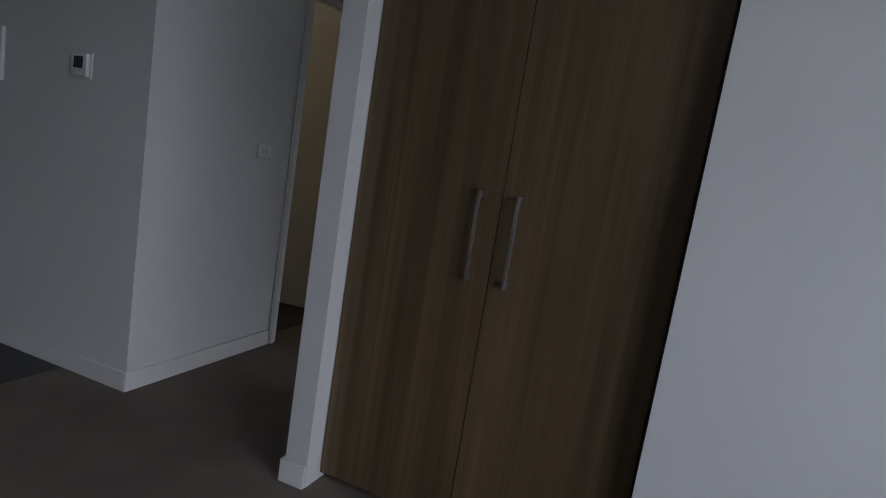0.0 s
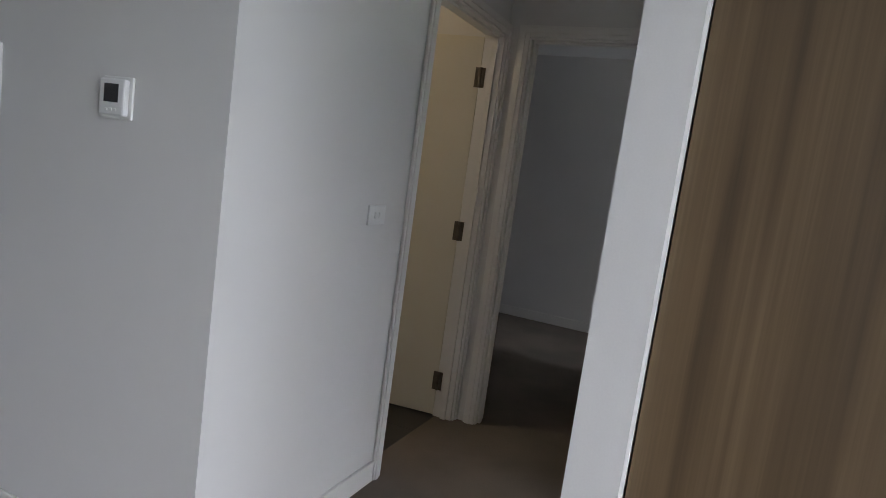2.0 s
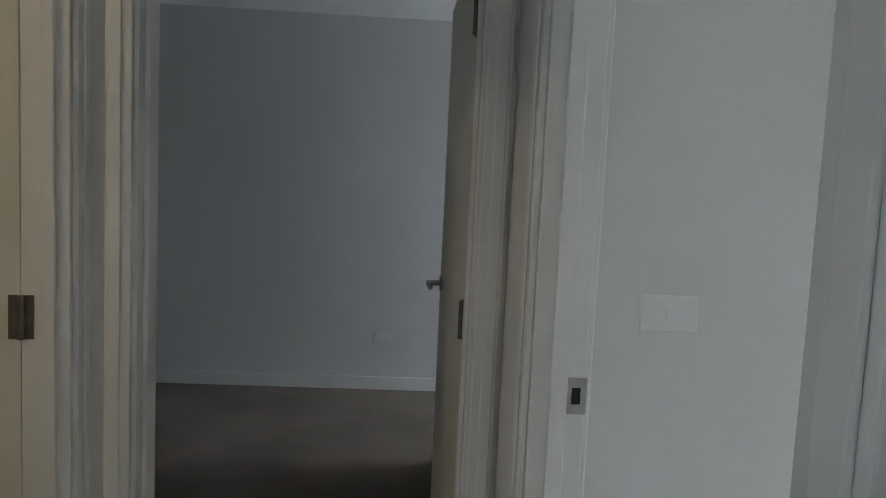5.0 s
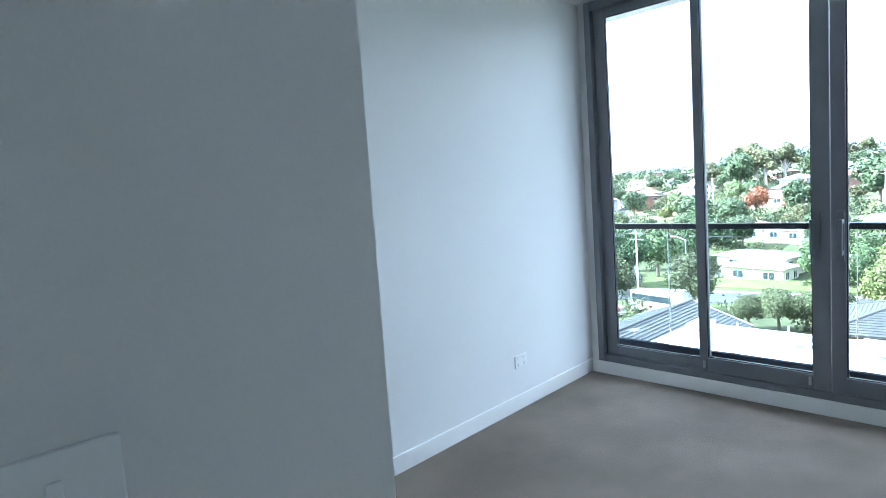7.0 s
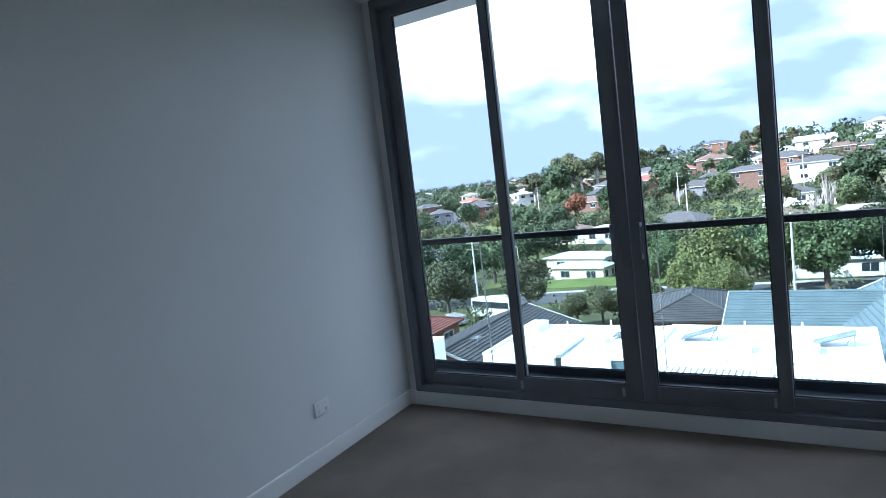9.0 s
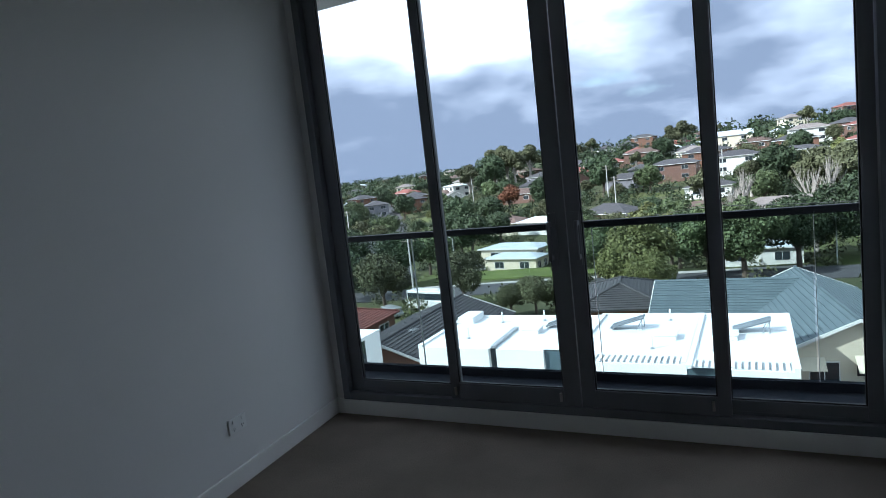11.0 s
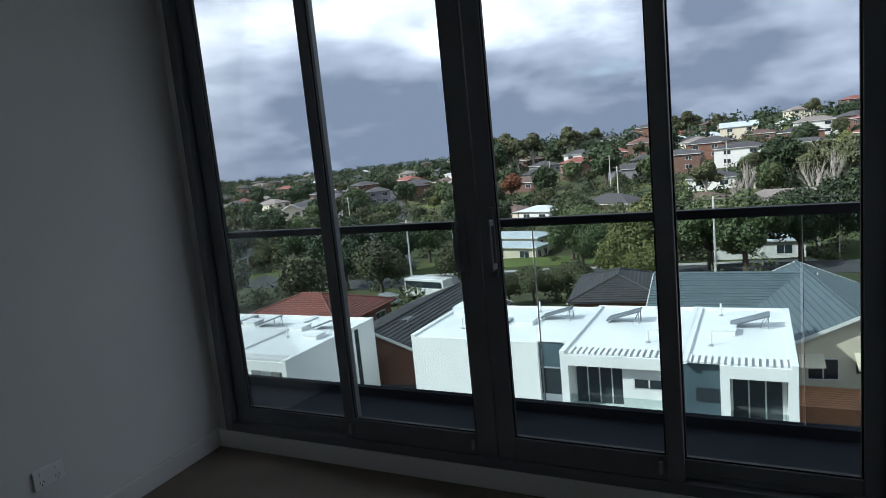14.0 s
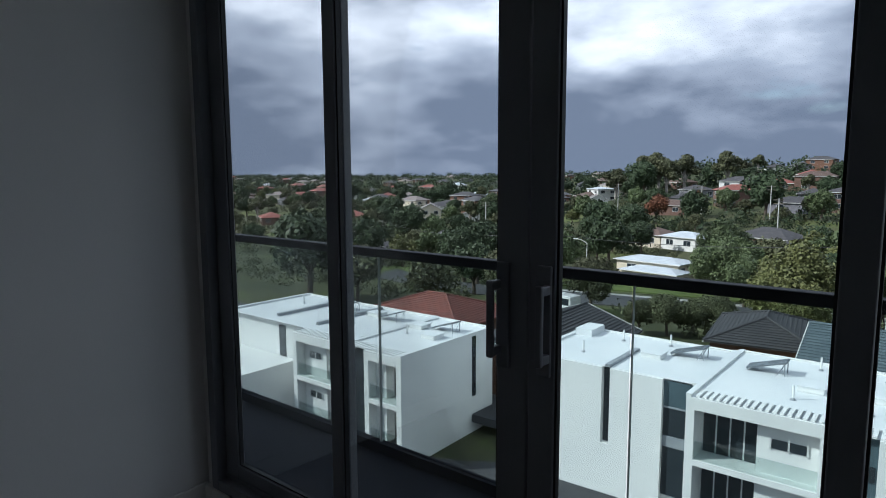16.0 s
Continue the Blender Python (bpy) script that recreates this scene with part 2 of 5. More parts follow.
M["cable"] = shader("cable", (0.05, 0.05, 0.05), 0.6)
M["bark"] = shader("bark", (0.11, 0.085, 0.065), 0.9, (0.07, 0.055, 0.045), 2.0, 0.2)
M["palebark"] = shader("pale_bark", (0.40, 0.37, 0.33), 0.85, (0.28, 0.25, 0.22), 2.0, 0.2)
M["leaf_mid"] = shader("green_leaves", (0.094, 0.124, 0.052), 0.6, (0.060, 0.084, 0.038), 0.5, vary=0.55, spec=0.25)
M["leaf_dark"] = shader("dark_green_leaves", (0.048, 0.070, 0.034), 0.6, (0.034, 0.052, 0.026), 0.5, vary=0.5, spec=0.2)
M["leaf_lime"] = shader("yellow_green_leaves", (0.150, 0.160, 0.056), 0.6, (0.102, 0.116, 0.043), 0.5, vary=0.5, spec=0.25)
M["leaf_olive"] = shader("olive_leaves", (0.098, 0.106, 0.054), 0.65, (0.068, 0.074, 0.040), 0.5, vary=0.5, spec=0.2)
M["leaf_rust"] = shader("autumn_leaves", (0.200, 0.085, 0.045), 0.7, (0.140, 0.065, 0.04), 0.5, vary=0.4, spec=0.2)
M["car_white"] = shader("white_car_paint", (0.75, 0.75, 0.74), 0.25, coat=0.5)
M["car_silver"] = shader("silver_car_paint", (0.45, 0.47, 0.50), 0.3, metal=0.4, coat=0.5)
M["tyre"] = shader("tyre_rubber", (0.02, 0.02, 0.02), 0.8)


def ground_shader():
    m = bpy.data.materials.new("grass_and_earth")
    m.use_nodes = True
    n, l = m.node_tree.nodes, m.node_tree.links
    p = n["Principled BSDF"]
    p.inputs["Roughness"].default_value, p.inputs["Specular IOR Level"].default_value = 0.95, 0.1
    co = n.new("ShaderNodeTexCoord")
    a = n.new("ShaderNodeTexNoise"); a.inputs["Scale"].default_value = 0.045; a.inputs["Detail"].default_value = 6
    b = n.new("ShaderNodeTexNoise"); b.inputs["Scale"].default_value = 0.9; b.inputs["Detail"].default_value = 4
    l.new(co.outputs["Object"], a.inputs["Vector"]); l.new(co.outputs["Object"], b.inputs["Vector"])
    r = n.new("ShaderNodeValToRGB")
    r.color_ramp.elements[0].position, r.color_ramp.elements[0].color = 0.38, (0.040, 0.052, 0.026, 1)
    r.color_ramp.elements[1].position, r.color_ramp.elements[1].color = 0.62, (0.095, 0.118, 0.042, 1)
    e = r.color_ramp.elements.new(0.5); e.color = (0.068, 0.072, 0.040, 1)
    mx = n.new("ShaderNodeMix"); mx.inputs[0].default_value = 0.35
    l.new(a.outputs["Fac"], mx.inputs[2]); l.new(b.outputs["Fac"], mx.inputs[3]); l.new(mx.outputs[0], r.inputs[0])
    l.new(r.outputs[0], p.inputs["Base Color"])
    return m


M["ground"] = ground_shader()
M["lawn"] = shader("mown_lawn", (0.112, 0.142, 0.045), 0.9, (0.078, 0.105, 0.036), 0.25, 0.2, 0.0, 4, spec=0.1)


# ---- building blocks ----
def add_box(bm, x0, x1, y0, y1, z0, z1, bevel=0.0, mat=None):
    vs = [bm.verts.new(v) for v in ((x0, y0, z0), (x1, y0, z0), (x1, y1, z0), (x0, y1, z0), (x0, y0, z1), (x1, y0, z1), (x1, y1, z1), (x0, y1, z1))]
    if mat is not None:
        for v in vs:
            v.co = mat @ v.co
    fs = [bm.faces.new([vs[i] for i in f]) for f in ((3, 2, 1, 0), (4, 5, 6, 7), (0, 1, 5, 4), (1, 2, 6, 5), (2, 3, 7, 6), (3, 0, 4, 7))]
    if bevel:
        edges = list({e for f in fs for e in f.edges})
        bmesh.ops.bevel(bm, geom=edges, offset=bevel, segments=2, affect="EDGES", profile=0.5)
    return vs


def add_rod(bm, a, b, r, seg=10, r2=None):
    """A round bar from a to b."""
    a, b = Vector(a), Vector(b)
    q = (b - a).to_track_quat("Z", "Y").to_matrix().to_4x4()
    m = Matrix.Translation((a + b) / 2) @ q
    bmesh.ops.create_cone(bm, cap_ends=True, segments=seg, radius1=r, radius2=r if r2 is None else r2, depth=(b - a).length, matrix=m)


def boxes(*rows, bevel=0.0):
    bm = bmesh.new()
    for r in rows:
        add_box(bm, *r, bevel=bevel)
    return bm


def mesh_of(name, bm, material):
    me = bpy.data.meshes.new(name)
    bm.to_mesh(me)
    bm.free()
    me.materials.append(material)
    return me


def part(name, bm, material, parent=None, label="", m=None):
    ob = new(name, mesh_of(name, bm, material))
    if parent is not None:
        ob.parent = parent
    if m is not None:
        ob.matrix_basis = m
    if label:
        tagged(ob, label)
    return ob


def thing(name, label, category, group="", m=None):
    ob = new(name)
    if m is not None:
        ob.matrix_basis = m
    return tagged(ob, label, category, group)


def structure(name, bm, material, label=""):
    return tagged(part(name, bm, material), label, kind="structure")


def smooth(ob):
    for f in ob.data.polygons:
        f.use_smooth = True
    return ob


# ---- plan of the flat ----
CEIL = 2.50
HEAD = 2.04                      # door openings
HALL_R0, HALL_R1 = 0.997, 1.092  # wall between hall and bedroom
END = 1.85                       # hall end wall
SWY = 1.56                       # wall with the bedroom switch
BED_L = 3.412                    # bedroom side wall
BED_R = 0.58
WIN = 4.875                      # inner face of the window wall
NIB = -0.15                      # front of the wardrobe surround
D1 = (1.035, 1.815)                # bathroom door opening, along y
D2 = (0.112, 0.932)               # second bedroom door opening, along x
D3 = (0.68, 1.49)                # bedroom door opening, along y

# the bedroom's side wall runs a little out of square with the window wall
SIDE = pose(4.875, BED_L, 0, 0, 0, 4.4)
SIDE_BM = bmesh.new()
add_box(SIDE_BM, -3.32, 0.0, 0.0, 0.12, 0, CEIL, mat=SIDE)

structure("floor_1", boxes((-0.40, 4.9, -8.0, 0.0, -0.12, 0.0), (0.0, 1.09, 0.0, END + 0.11, -0.12, 0.0), (1.09, 4.9, 0.0, BED_L + 0.1, -0.12, 0.0)), M["carpet"], "beige cut-pile carpet through hall and rooms")
structure("floor_2", boxes((-2.6, 1.03, END + 0.11, 4.7, -0.12, 0.0), (1.03, 4.875, 3.55, 4.7, -0.12, 0.0)), M["carpet"], "beige cut-pile carpet of the second bedroom")
structure("wall_1", boxes((-4.0, -0.1, 0.0, 0.1, 0, CEIL)), M["wall"], "white painted wall with the thermostat")
structure("wall_2", boxes((-0.1, 0.0, 0.0, D1[0], 0, CEIL), (-0.1, 0.0, D1[0], D1[1], HEAD, CEIL), (-0.1, 0.0, D1[1], END, 0, CEIL)), M["wall"], "white painted hall wall with a bathroom door opening")
structure("wall_3", boxes((-2.6, D2[0], END, END + 0.11, 0, CEIL), (D2[0], D2[1], END, END + 0.11, HEAD, CEIL), (D2[1], HALL_R1, END, END + 0.11, 0, CEIL)), M["wall"], "white painted wall at the end of the hall")
structure("wall_4", boxes((HALL_R0, HALL_R1, NIB, D3[0], 0, CEIL), (HALL_R0, HALL_R1, D3[0], D3[1], HEAD, CEIL), (HALL_R0, HALL_R1, D3[1], END, 0, CEIL)), M["wall"], "white painted wall with the bedroom door opening")
structure("wall_5", boxes((2.195, 4.875, NIB, BED_R, 0, CEIL), (HALL_R1, 2.195, 0.52, BED_R, 0, CEIL), (HALL_R1, 2.195, NIB, 0.52, 2.36, CEIL)), M["wall"], "white painted wall round the built-in wardrobe")
structure("wall_6", boxes((HALL_R1, 1.55, SWY, SWY + 0.1, 0, CEIL), (1.55, 1.65, SWY, BED_L, 0, CEIL)), M["wall"], "white painted bedroom wall that ends in a corner")
structure("wall_7", SIDE_BM, M["wall"], "long white bedroom wall running to the window")
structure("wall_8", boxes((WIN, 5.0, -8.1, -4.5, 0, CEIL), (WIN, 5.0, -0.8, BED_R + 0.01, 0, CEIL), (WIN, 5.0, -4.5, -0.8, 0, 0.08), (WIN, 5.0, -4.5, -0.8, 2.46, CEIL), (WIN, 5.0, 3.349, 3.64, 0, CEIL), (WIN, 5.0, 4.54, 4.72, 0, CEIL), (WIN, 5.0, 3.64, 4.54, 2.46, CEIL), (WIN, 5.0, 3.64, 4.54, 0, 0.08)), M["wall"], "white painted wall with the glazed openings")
structure("wall_9", boxes((-4.1, 4.875, -8.1, -8.0, 0, CEIL), (-4.1, -4.0, -8.0, 0.1, 0, CEIL)), M["wall"], "plain white walls of the living room")
structure("wall_10", boxes((-2.7, -2.6, 0.1, 4.72, 0, CEIL), (-2.6, 4.875, 4.62, 4.72, 0, CEIL), (0.98, 1.08, END + 0.11, 3.45, 0, CEIL), (1.08, 1.55, 3.35, 3.45, 0, CEIL), (1.55, 4.874, 3.535, 3.56, 0, CEIL), (1.55, 1.62, 3.45, 3.535, 0, CEIL)), M["wall"], "plain white walls of the second bedroom")
structure("ceiling_1", boxes((-4.1, 5.0, -8.1, BED_L + 0.12, CEIL, CEIL + 0.2)), M["ceil"], "flat white plaster ceiling")
structure("ceiling_2", boxes((-2.7, 5.0, BED_L + 0.12, 4.8, CEIL, CEIL + 0.2)), M["ceil"], "flat white plaster ceiling")


# ---- trim ----
def skirting(name, rows):
    """Square skirting with an eased top edge: rows of x0, x1, y0, y1."""
    bm = bmesh.new()
    for x0, x1, y0, y1 in rows:
        add_box(bm, x0, x1, y0, y1, 0.0, 0.09, bevel=0.004)
    structure(name, bm, M["trim"], "white painted skirting board")


S = 0.014
skirting("baseboard_1", [(-4.0, 0.0, -S, 0.0), (0.0, S, -S, D1[0] - 0.055), (0.0, S, D1[1] + 0.052, END)])
skirting("baseboard_2", [(HALL_R0 - S, HALL_R1, NIB - S, NIB), (HALL_R0 - S, HALL_R0, NIB, D3[0] - 0.055), (HALL_R0 - S, HALL_R0, D3[1] + 0.055, END), (2.195, 4.875, NIB - S, NIB)])
skirting("baseboard_3", [(HALL_R1, 1.65 + S, SWY - S, SWY), (1.65, 1.65 + S, SWY, 3.14), (HALL_R1, 4.86, BED_R, BED_R + S)])
SKIRT_BM = bmesh.new()
add_box(SKIRT_BM, -3.2, -0.012, -S, 0.0, 0.0, 0.09, 0.004, SIDE)
structure("baseboard_5", SKIRT_BM, M["trim"], "white painted skirting board")
skirting("baseboard_4", [(-2.6, 4.86, 4.62 - S, 4.62), (0.98 - S, 0.98, END + 0.17, 3.45), (-2.6, D2[0] - 0.05, END + 0.11, END + 0.11 + S)])


def door_trim(name, axis, span, face0, face1, stop):
    """Jamb lining, door stop and a moulded architrave on both wall faces. axis: the wall's long direction."""
    bm = bmesh.new()

    def put(a0, a1, f0, f1, z0, z1, bevel=0.002):
        if axis == "y":
            add_box(bm, f0, f1, a0, a1, z0, z1, bevel)
        else:
            add_box(bm, a0, a1, f0, f1, z0, z1, bevel)

    a, b = span
    put(a, a + 0.018, face0 - 0.003, face1 + 0.003, 0, HEAD - 0.018)
    put(b - 0.018, b, face0 - 0.003, face1 + 0.003, 0, HEAD - 0.018)
    put(a, b, face0 - 0.003, face1 + 0.003, HEAD - 0.018, HEAD)
    put(a + 0.018, a + 0.030, *stop, 0, HEAD - 0.018)
    put(b - 0.030, b - 0.018, *stop, 0, HEAD - 0.018)
    put(a + 0.018, b - 0.018, *stop, HEAD - 0.030, HEAD - 0.018)
    for f0, f1, g0, g1 in ((face0 - 0.016, face0 - 0.003, face0 - 0.022, face0 - 0.016), (face1 + 0.003, face1 + 0.016, face1 + 0.016, face1 + 0.022)):
        for s, e in ((a - 0.052, a + 0.008), (b - 0.008, b + 0.052)):
            put(s, e, f0, f1, 0, HEAD + 0.047, 0.003)
            put(s + 0.010 if s < a else s + 0.022, e - 0.022 if s < a else e - 0.010, g0, g1, 0, HEAD + 0.024, 0.0025)
        put(a + 0.008, b - 0.008, f0, f1, HEAD - 0.010, HEAD + 0.047, 0.003)
        put(a - 0.020, b + 0.020, g0, g1, HEAD + 0.010, HEAD + 0.036, 0.0025)
    structure(name, bm, M["trim"], "white gloss door lining and moulded architrave")


door_trim("trim_1", "y", D1, -0.1, 0.0, (-0.055, -0.025))
door_trim("trim_2", "x", D2, END, END + 0.11, (END + 0.03, END + 0.062))
door_trim("trim_3", "y", D3, HALL_R0, HALL_R1, (HALL_R0 + 0.03, HALL_R0 + 0.062))


def lever_set(parent, x, z, y0, y1):
    """Round rose and bent lever on each face of a leaf that lies in its own x-z plane."""
    for y, s in ((y0, -1), (y1, 1)):
        bm = bmesh.new()
        add_rod(bm, (x, y, z), (x, y + s * 0.009, z), 0.026, 24)
        add_rod(bm, (x, y + s * 0.009, z), (x, y + s * 0.050, z), 0.010, 14)
        add_rod(bm, (x + 0.010, y + s * 0.050, z), (x - 0.115, y + s * 0.050, z), 0.0095, 14)
        smooth(part("door_handle", bm, M["steel"], parent, "satin steel lever handle"))


def door_leaf(name, width, m, label, hinges):
    """A flush door: local x runs from the hinge edge, y through the thickness."""
    leaf = tagged(part(name, boxes((0.0, width, -0.035, 0.0, 0.008, 2.012), bevel=0.002), M["door"], m=m), label, "door")
    lever_set(leaf, width - 0.065, 1.02, -0.035, 0.0)
    for z in hinges:
        bm = bmesh.new()
        add_rod(bm, (-0.004, 0.006, z - 0.05), (-0.004, 0.006, z + 0.05), 0.0075, 12)
        add_box(bm, -0.004, 0.024, -0.0005, 0.003, z - 0.05, z + 0.05)
        add_box(bm, -0.028, -0.004, 0.001, 0.004, z - 0.05, z + 0.05)
        for k in (-0.017, 0.017):
            add_rod(bm, (-0.004, 0.006, z + k - 0.0012), (-0.004, 0.006, z + k + 0.0012), 0.0084, 12)
        part("hinge", bm, M["bronze"], leaf, "dark satin metal butt hinge")
    bm = bmesh.new()
    add_box(bm, width - 0.0005, width + 0.0015, -0.03, -0.005, 0.97, 1.07)
    part("latch_plate", bm, M["steel"], leaf)
    return leaf


door_leaf("door_1", 0.74, pose(-0.103, D1[1] - 0.020, 0, 0, 0, 180 + 8), "cream flush bathroom door standing open", (0.20, 1.02, 1.81))
door_leaf("door_2", 0.75, pose(D2[1] - 0.024, END + 0.113, 0, 0, 0, 92), "cream flush bedroom door standing open", (0.25, 1.02, 1.79))
door_leaf("door_3", 0.77, pose(HALL_R1 + 0.004, D3[0] + 0.020, 0, 0, 0, -6), "cream flush bedroom door folded back against the wall", (0.20, 1.02, 1.81))

strike = thing("strike_plate", "small satin steel strike plate let into the door jamb", "strike plate", m=pose(1.078, D3[1] - 0.018, 0.98))
bm = bmesh.new()
for r in ((-0.019, 0.019, -0.002, 0.001, 0.016, 0.034), (-0.019, 0.019, -0.002, 0.001, -0.034, -0.016), (-0.019, -0.009, -0.002, 0.001, -0.016, 0.016), (0.008, 0.019, -0.002, 0.001, -0.016, 0.016)):
    add_box(bm, *r)
part("plate", bm, M["steel"], strike)
part("recess", boxes((-0.009, 0.008, -0.0004, 0.001, -0.016, 0.016)), M["rubber"], strike)
for z in (-0.026, 0.026):
    bm = bmesh.new()
    add_rod(bm, (0, -0.003, z), (0, 0, z), 0.004, 12)
    part("screw", bm, M["steel"], strike)


# ---- wall plates ----
def switch_plate(label, m, buttons=1, w=0.116, h=0.074):
    """A slim wall switch: local x across, z up, y out of the wall towards -y."""
    t = thing("light_switch", label, "light switch", "wall switches", m)
    part("plate", boxes((-w / 2, w / 2, -0.009, 0, -h / 2, h / 2), bevel=0.003), M["plastic"], t)
    for i in range(buttons):
        x = (i - (buttons - 1) / 2) * 0.03
        part("rocker", boxes((x - 0.007, x + 0.007, -0.013, -0.009, -0.012, 0.012), bevel=0.002), M["plastic"], t)
    return t


def power_point(label, m):
    t = thing("power_point", label, "power point", "power points", m)
    part("plate", boxes((-0.058, 0.058, -0.009, 0, -0.037, 0.037), bevel=0.003), M["plastic"], t)
    for sx in (-0.03, 0.03):
        part("rocker", boxes((sx - 0.006, sx + 0.006, -0.013, -0.009, 0.012, 0.028), bevel=0.002), M["plastic"], t)
        for dx, a in ((-0.007, 28), (0.007, -28), (0, 0)):
            part("slot", boxes((-0.0012, 0.0012, -0.0005, 0.0, -0.005, 0.005)), M["rubber"], t, m=pose(sx + dx, -0.009, -0.012 - (0.010 if dx == 0 else 0), 0, a, 0))
    return t


switch_plate("white two-gang light switch beside the bathroom door", pose(0.0, 0.768, 1.132, 0, 0, 90), 2)
switch_plate("white light switch just inside the bedroom door", pose(1.275, SWY, 1.125), 1)
switch_plate("white light switch on the hall wall by the bedroom door", pose(HALL_R0, 0.05, 1.12, 0, 0, -90), 2)
power_point("white double power point low on the far wall", pose(0.60, 4.62, 0.36))
power_point("white double power point low on the bedroom wall", SIDE @ pose(-0.87, 0, 0.29))

thermo = thing("thermostat", "white wall thermostat with a dark display", "thermostat", m=pose(-0.405, 0.0, 1.405))
part("back_plate", boxes((-0.060, 0.060, -0.008, 0, -0.058, 0.058), bevel=0.003), M["plastic"], thermo)
part("body", boxes((-0.050, 0.050, -0.026, -0.008, -0.050, 0.050), bevel=0.005), M["plastic"], thermo)
part("display", boxes((-0.028, 0.028, -0.028, -0.026, -0.014, 0.036), bevel=0.0008), M["screen"], thermo, "dark display")
for x in (-0.018, 0.0, 0.018):
    part("button", boxes((x - 0.006, x + 0.006, -0.028, -0.026, -0.038, -0.030), bevel=0.0008), M["plastic"], thermo)

panel = thing("wall_panel", "white intercom panel on the living room wall", "intercom", m=pose(-1.04, 0.0, 1.41))
part("body", boxes((-0.10, 0.10, -0.018, 0, -0.125, 0.125), bevel=0.005), M["plastic"], panel)
part("front_plate", boxes((-0.085, 0.06, -0.030, -0.018, -0.112, 0.112), bevel=0.004), M["plastic"], panel)

lamp = thing("ceiling_light", "round white bathroom ceiling light, switched on", "ceiling light", m=pose(-1.1, 1.0, CEIL))
bm = bmesh.new()
add_rod(bm, (0, 0, -0.03), (0, 0, 0), 0.16, 28)
part("base", bm, M["plastic"], lamp)
bm = bmesh.new()
add_rod(bm, (0, 0, -0.075), (0, 0, -0.03), 0.10, 28, 0.15)
part("diffuser", bm, M["lamp"], lamp, "glowing opal diffuser")

# ---- built-in wardrobe ----
ward = thing("wardrobe", "tall built-in wardrobe with oak-look laminate doors", "wardrobe")
part("carcass", boxes((HALL_R1, HALL_R1 + 0.018, -0.02, 0.5, 0.0, 2.36), (2.177, 2.195, -0.02, 0.5, 0.0, 2.36), (HALL_R1 + 0.018, 2.177, 0.48, 0.5, 0, 2.36), (HALL_R1 + 0.018, 2.177, -0.02, 0.48, 2.342, 2.36), (HALL_R1 + 0.018, 2.177, -0.0, 0.48, 0.0, 0.05)), M["wood"], ward)
for x0, x1, hx in ((HALL_R1 + 0.004, 1.6215, 1.556), (1.6245, 2.183, 1.687)):
    dr = part("door", boxes((x0, x1, -0.060, -0.040, 0.03, 2.352), bevel=0.0012), M["wood"], ward, "oak-look laminate door")
    bm = bmesh.new()
    add_box(bm, hx - 0.006, hx + 0.006, -0.097, -0.085, 0.885, 1.185, 0.0015)
    for z in (0.885, 1.161):
        add_box(bm, hx - 0.006, hx + 0.006, -0.0855, -0.0605, z, z + 0.024, 0.0015)
    part("handle", bm, M["steel"], dr, "satin steel bar handle")


# ---- bedroom window ----
Z0, Z1 = 0.086, 2.495
structure("window_sill", boxes((4.845, 4.99, BED_R + 0.012, 3.347, 0.0, Z0), (4.845, 4.874, 3.347, BED_L - 0.017, 0.0, Z0), bevel=0.003), M["trim"], "white painted upstand under the window")
win = tagged(new("window_1"), "full-height dark aluminium sliding window with four panes", kind="structure")
FY0, FY1 = BED_R + 0.02, 3.347
bm = boxes((4.850, 4.965, FY0, FY0 + 0.075, Z0, Z1), (4.850, 4.965, FY1 - 0.045, FY1, Z0, Z1), bevel=0.004)
add_box(bm, 4.850, 4.965, FY0 + 0.075, FY1 - 0.045, Z0, Z0 + 0.045, 0.004)
add_box(bm, 4.850, 4.965, FY0 + 0.075, FY1 - 0.045, Z1 - 0.06, Z1, 0.004)
add_box(bm, 4.886, 4.889, FY0 + 0.075, FY1 - 0.045, Z0 + 0.045, Z0 + 0.062, 0.001)
add_box(bm, 4.922, 4.928, FY0 + 0.075, FY1 - 0.045, Z0 + 0.045, Z0 + 0.062, 0.001)
part("window_frame", bm, M["alu"], win)


def sash(y0, y1, x0, x1, left, right, foot, top):
    """One glazed panel: stiles of the given widths, rails, gasket and pane."""
    f = part("sash", boxes((x0, x1, y0, y0 + right, Z0 + 0.046, Z1 - 0.061), (x0, x1, y1 - left, y1, Z0 + 0.046, Z1 - 0.061), (x0, x1, y0 + right, y1 - left, Z0 + 0.046, Z0 + 0.046 + foot), (x0, x1, y0 + right, y1 - left, Z1 - 0.061 - top, Z1 - 0.061), bevel=0.003), M["alu"], win)
    g0, g1, h0, h1 = y0 + right, y1 - left, Z0 + 0.046 + foot, Z1 - 0.061 - top
    xm = (x0 + x1) / 2
    part("gasket", boxes((xm - 0.008, xm + 0.008, g0, g0 + 0.006, h0, h1), (xm - 0.008, xm + 0.008, g1 - 0.006, g1, h0, h1), (xm - 0.008, xm + 0.008, g0 + 0.006, g1 - 0.006, h0, h0 + 0.006), (xm - 0.008, xm + 0.008, g0 + 0.006, g1 - 0.006, h1 - 0.006, h1)), M["rubber"], f)
    p = part("pane", boxes((xm - 0.003, xm + 0.003, g0 + 0.001, g1 - 0.001, h0 + 0.001, h1 - 0.001)), M["glass"], f)
    p.visible_shadow = False
    return f


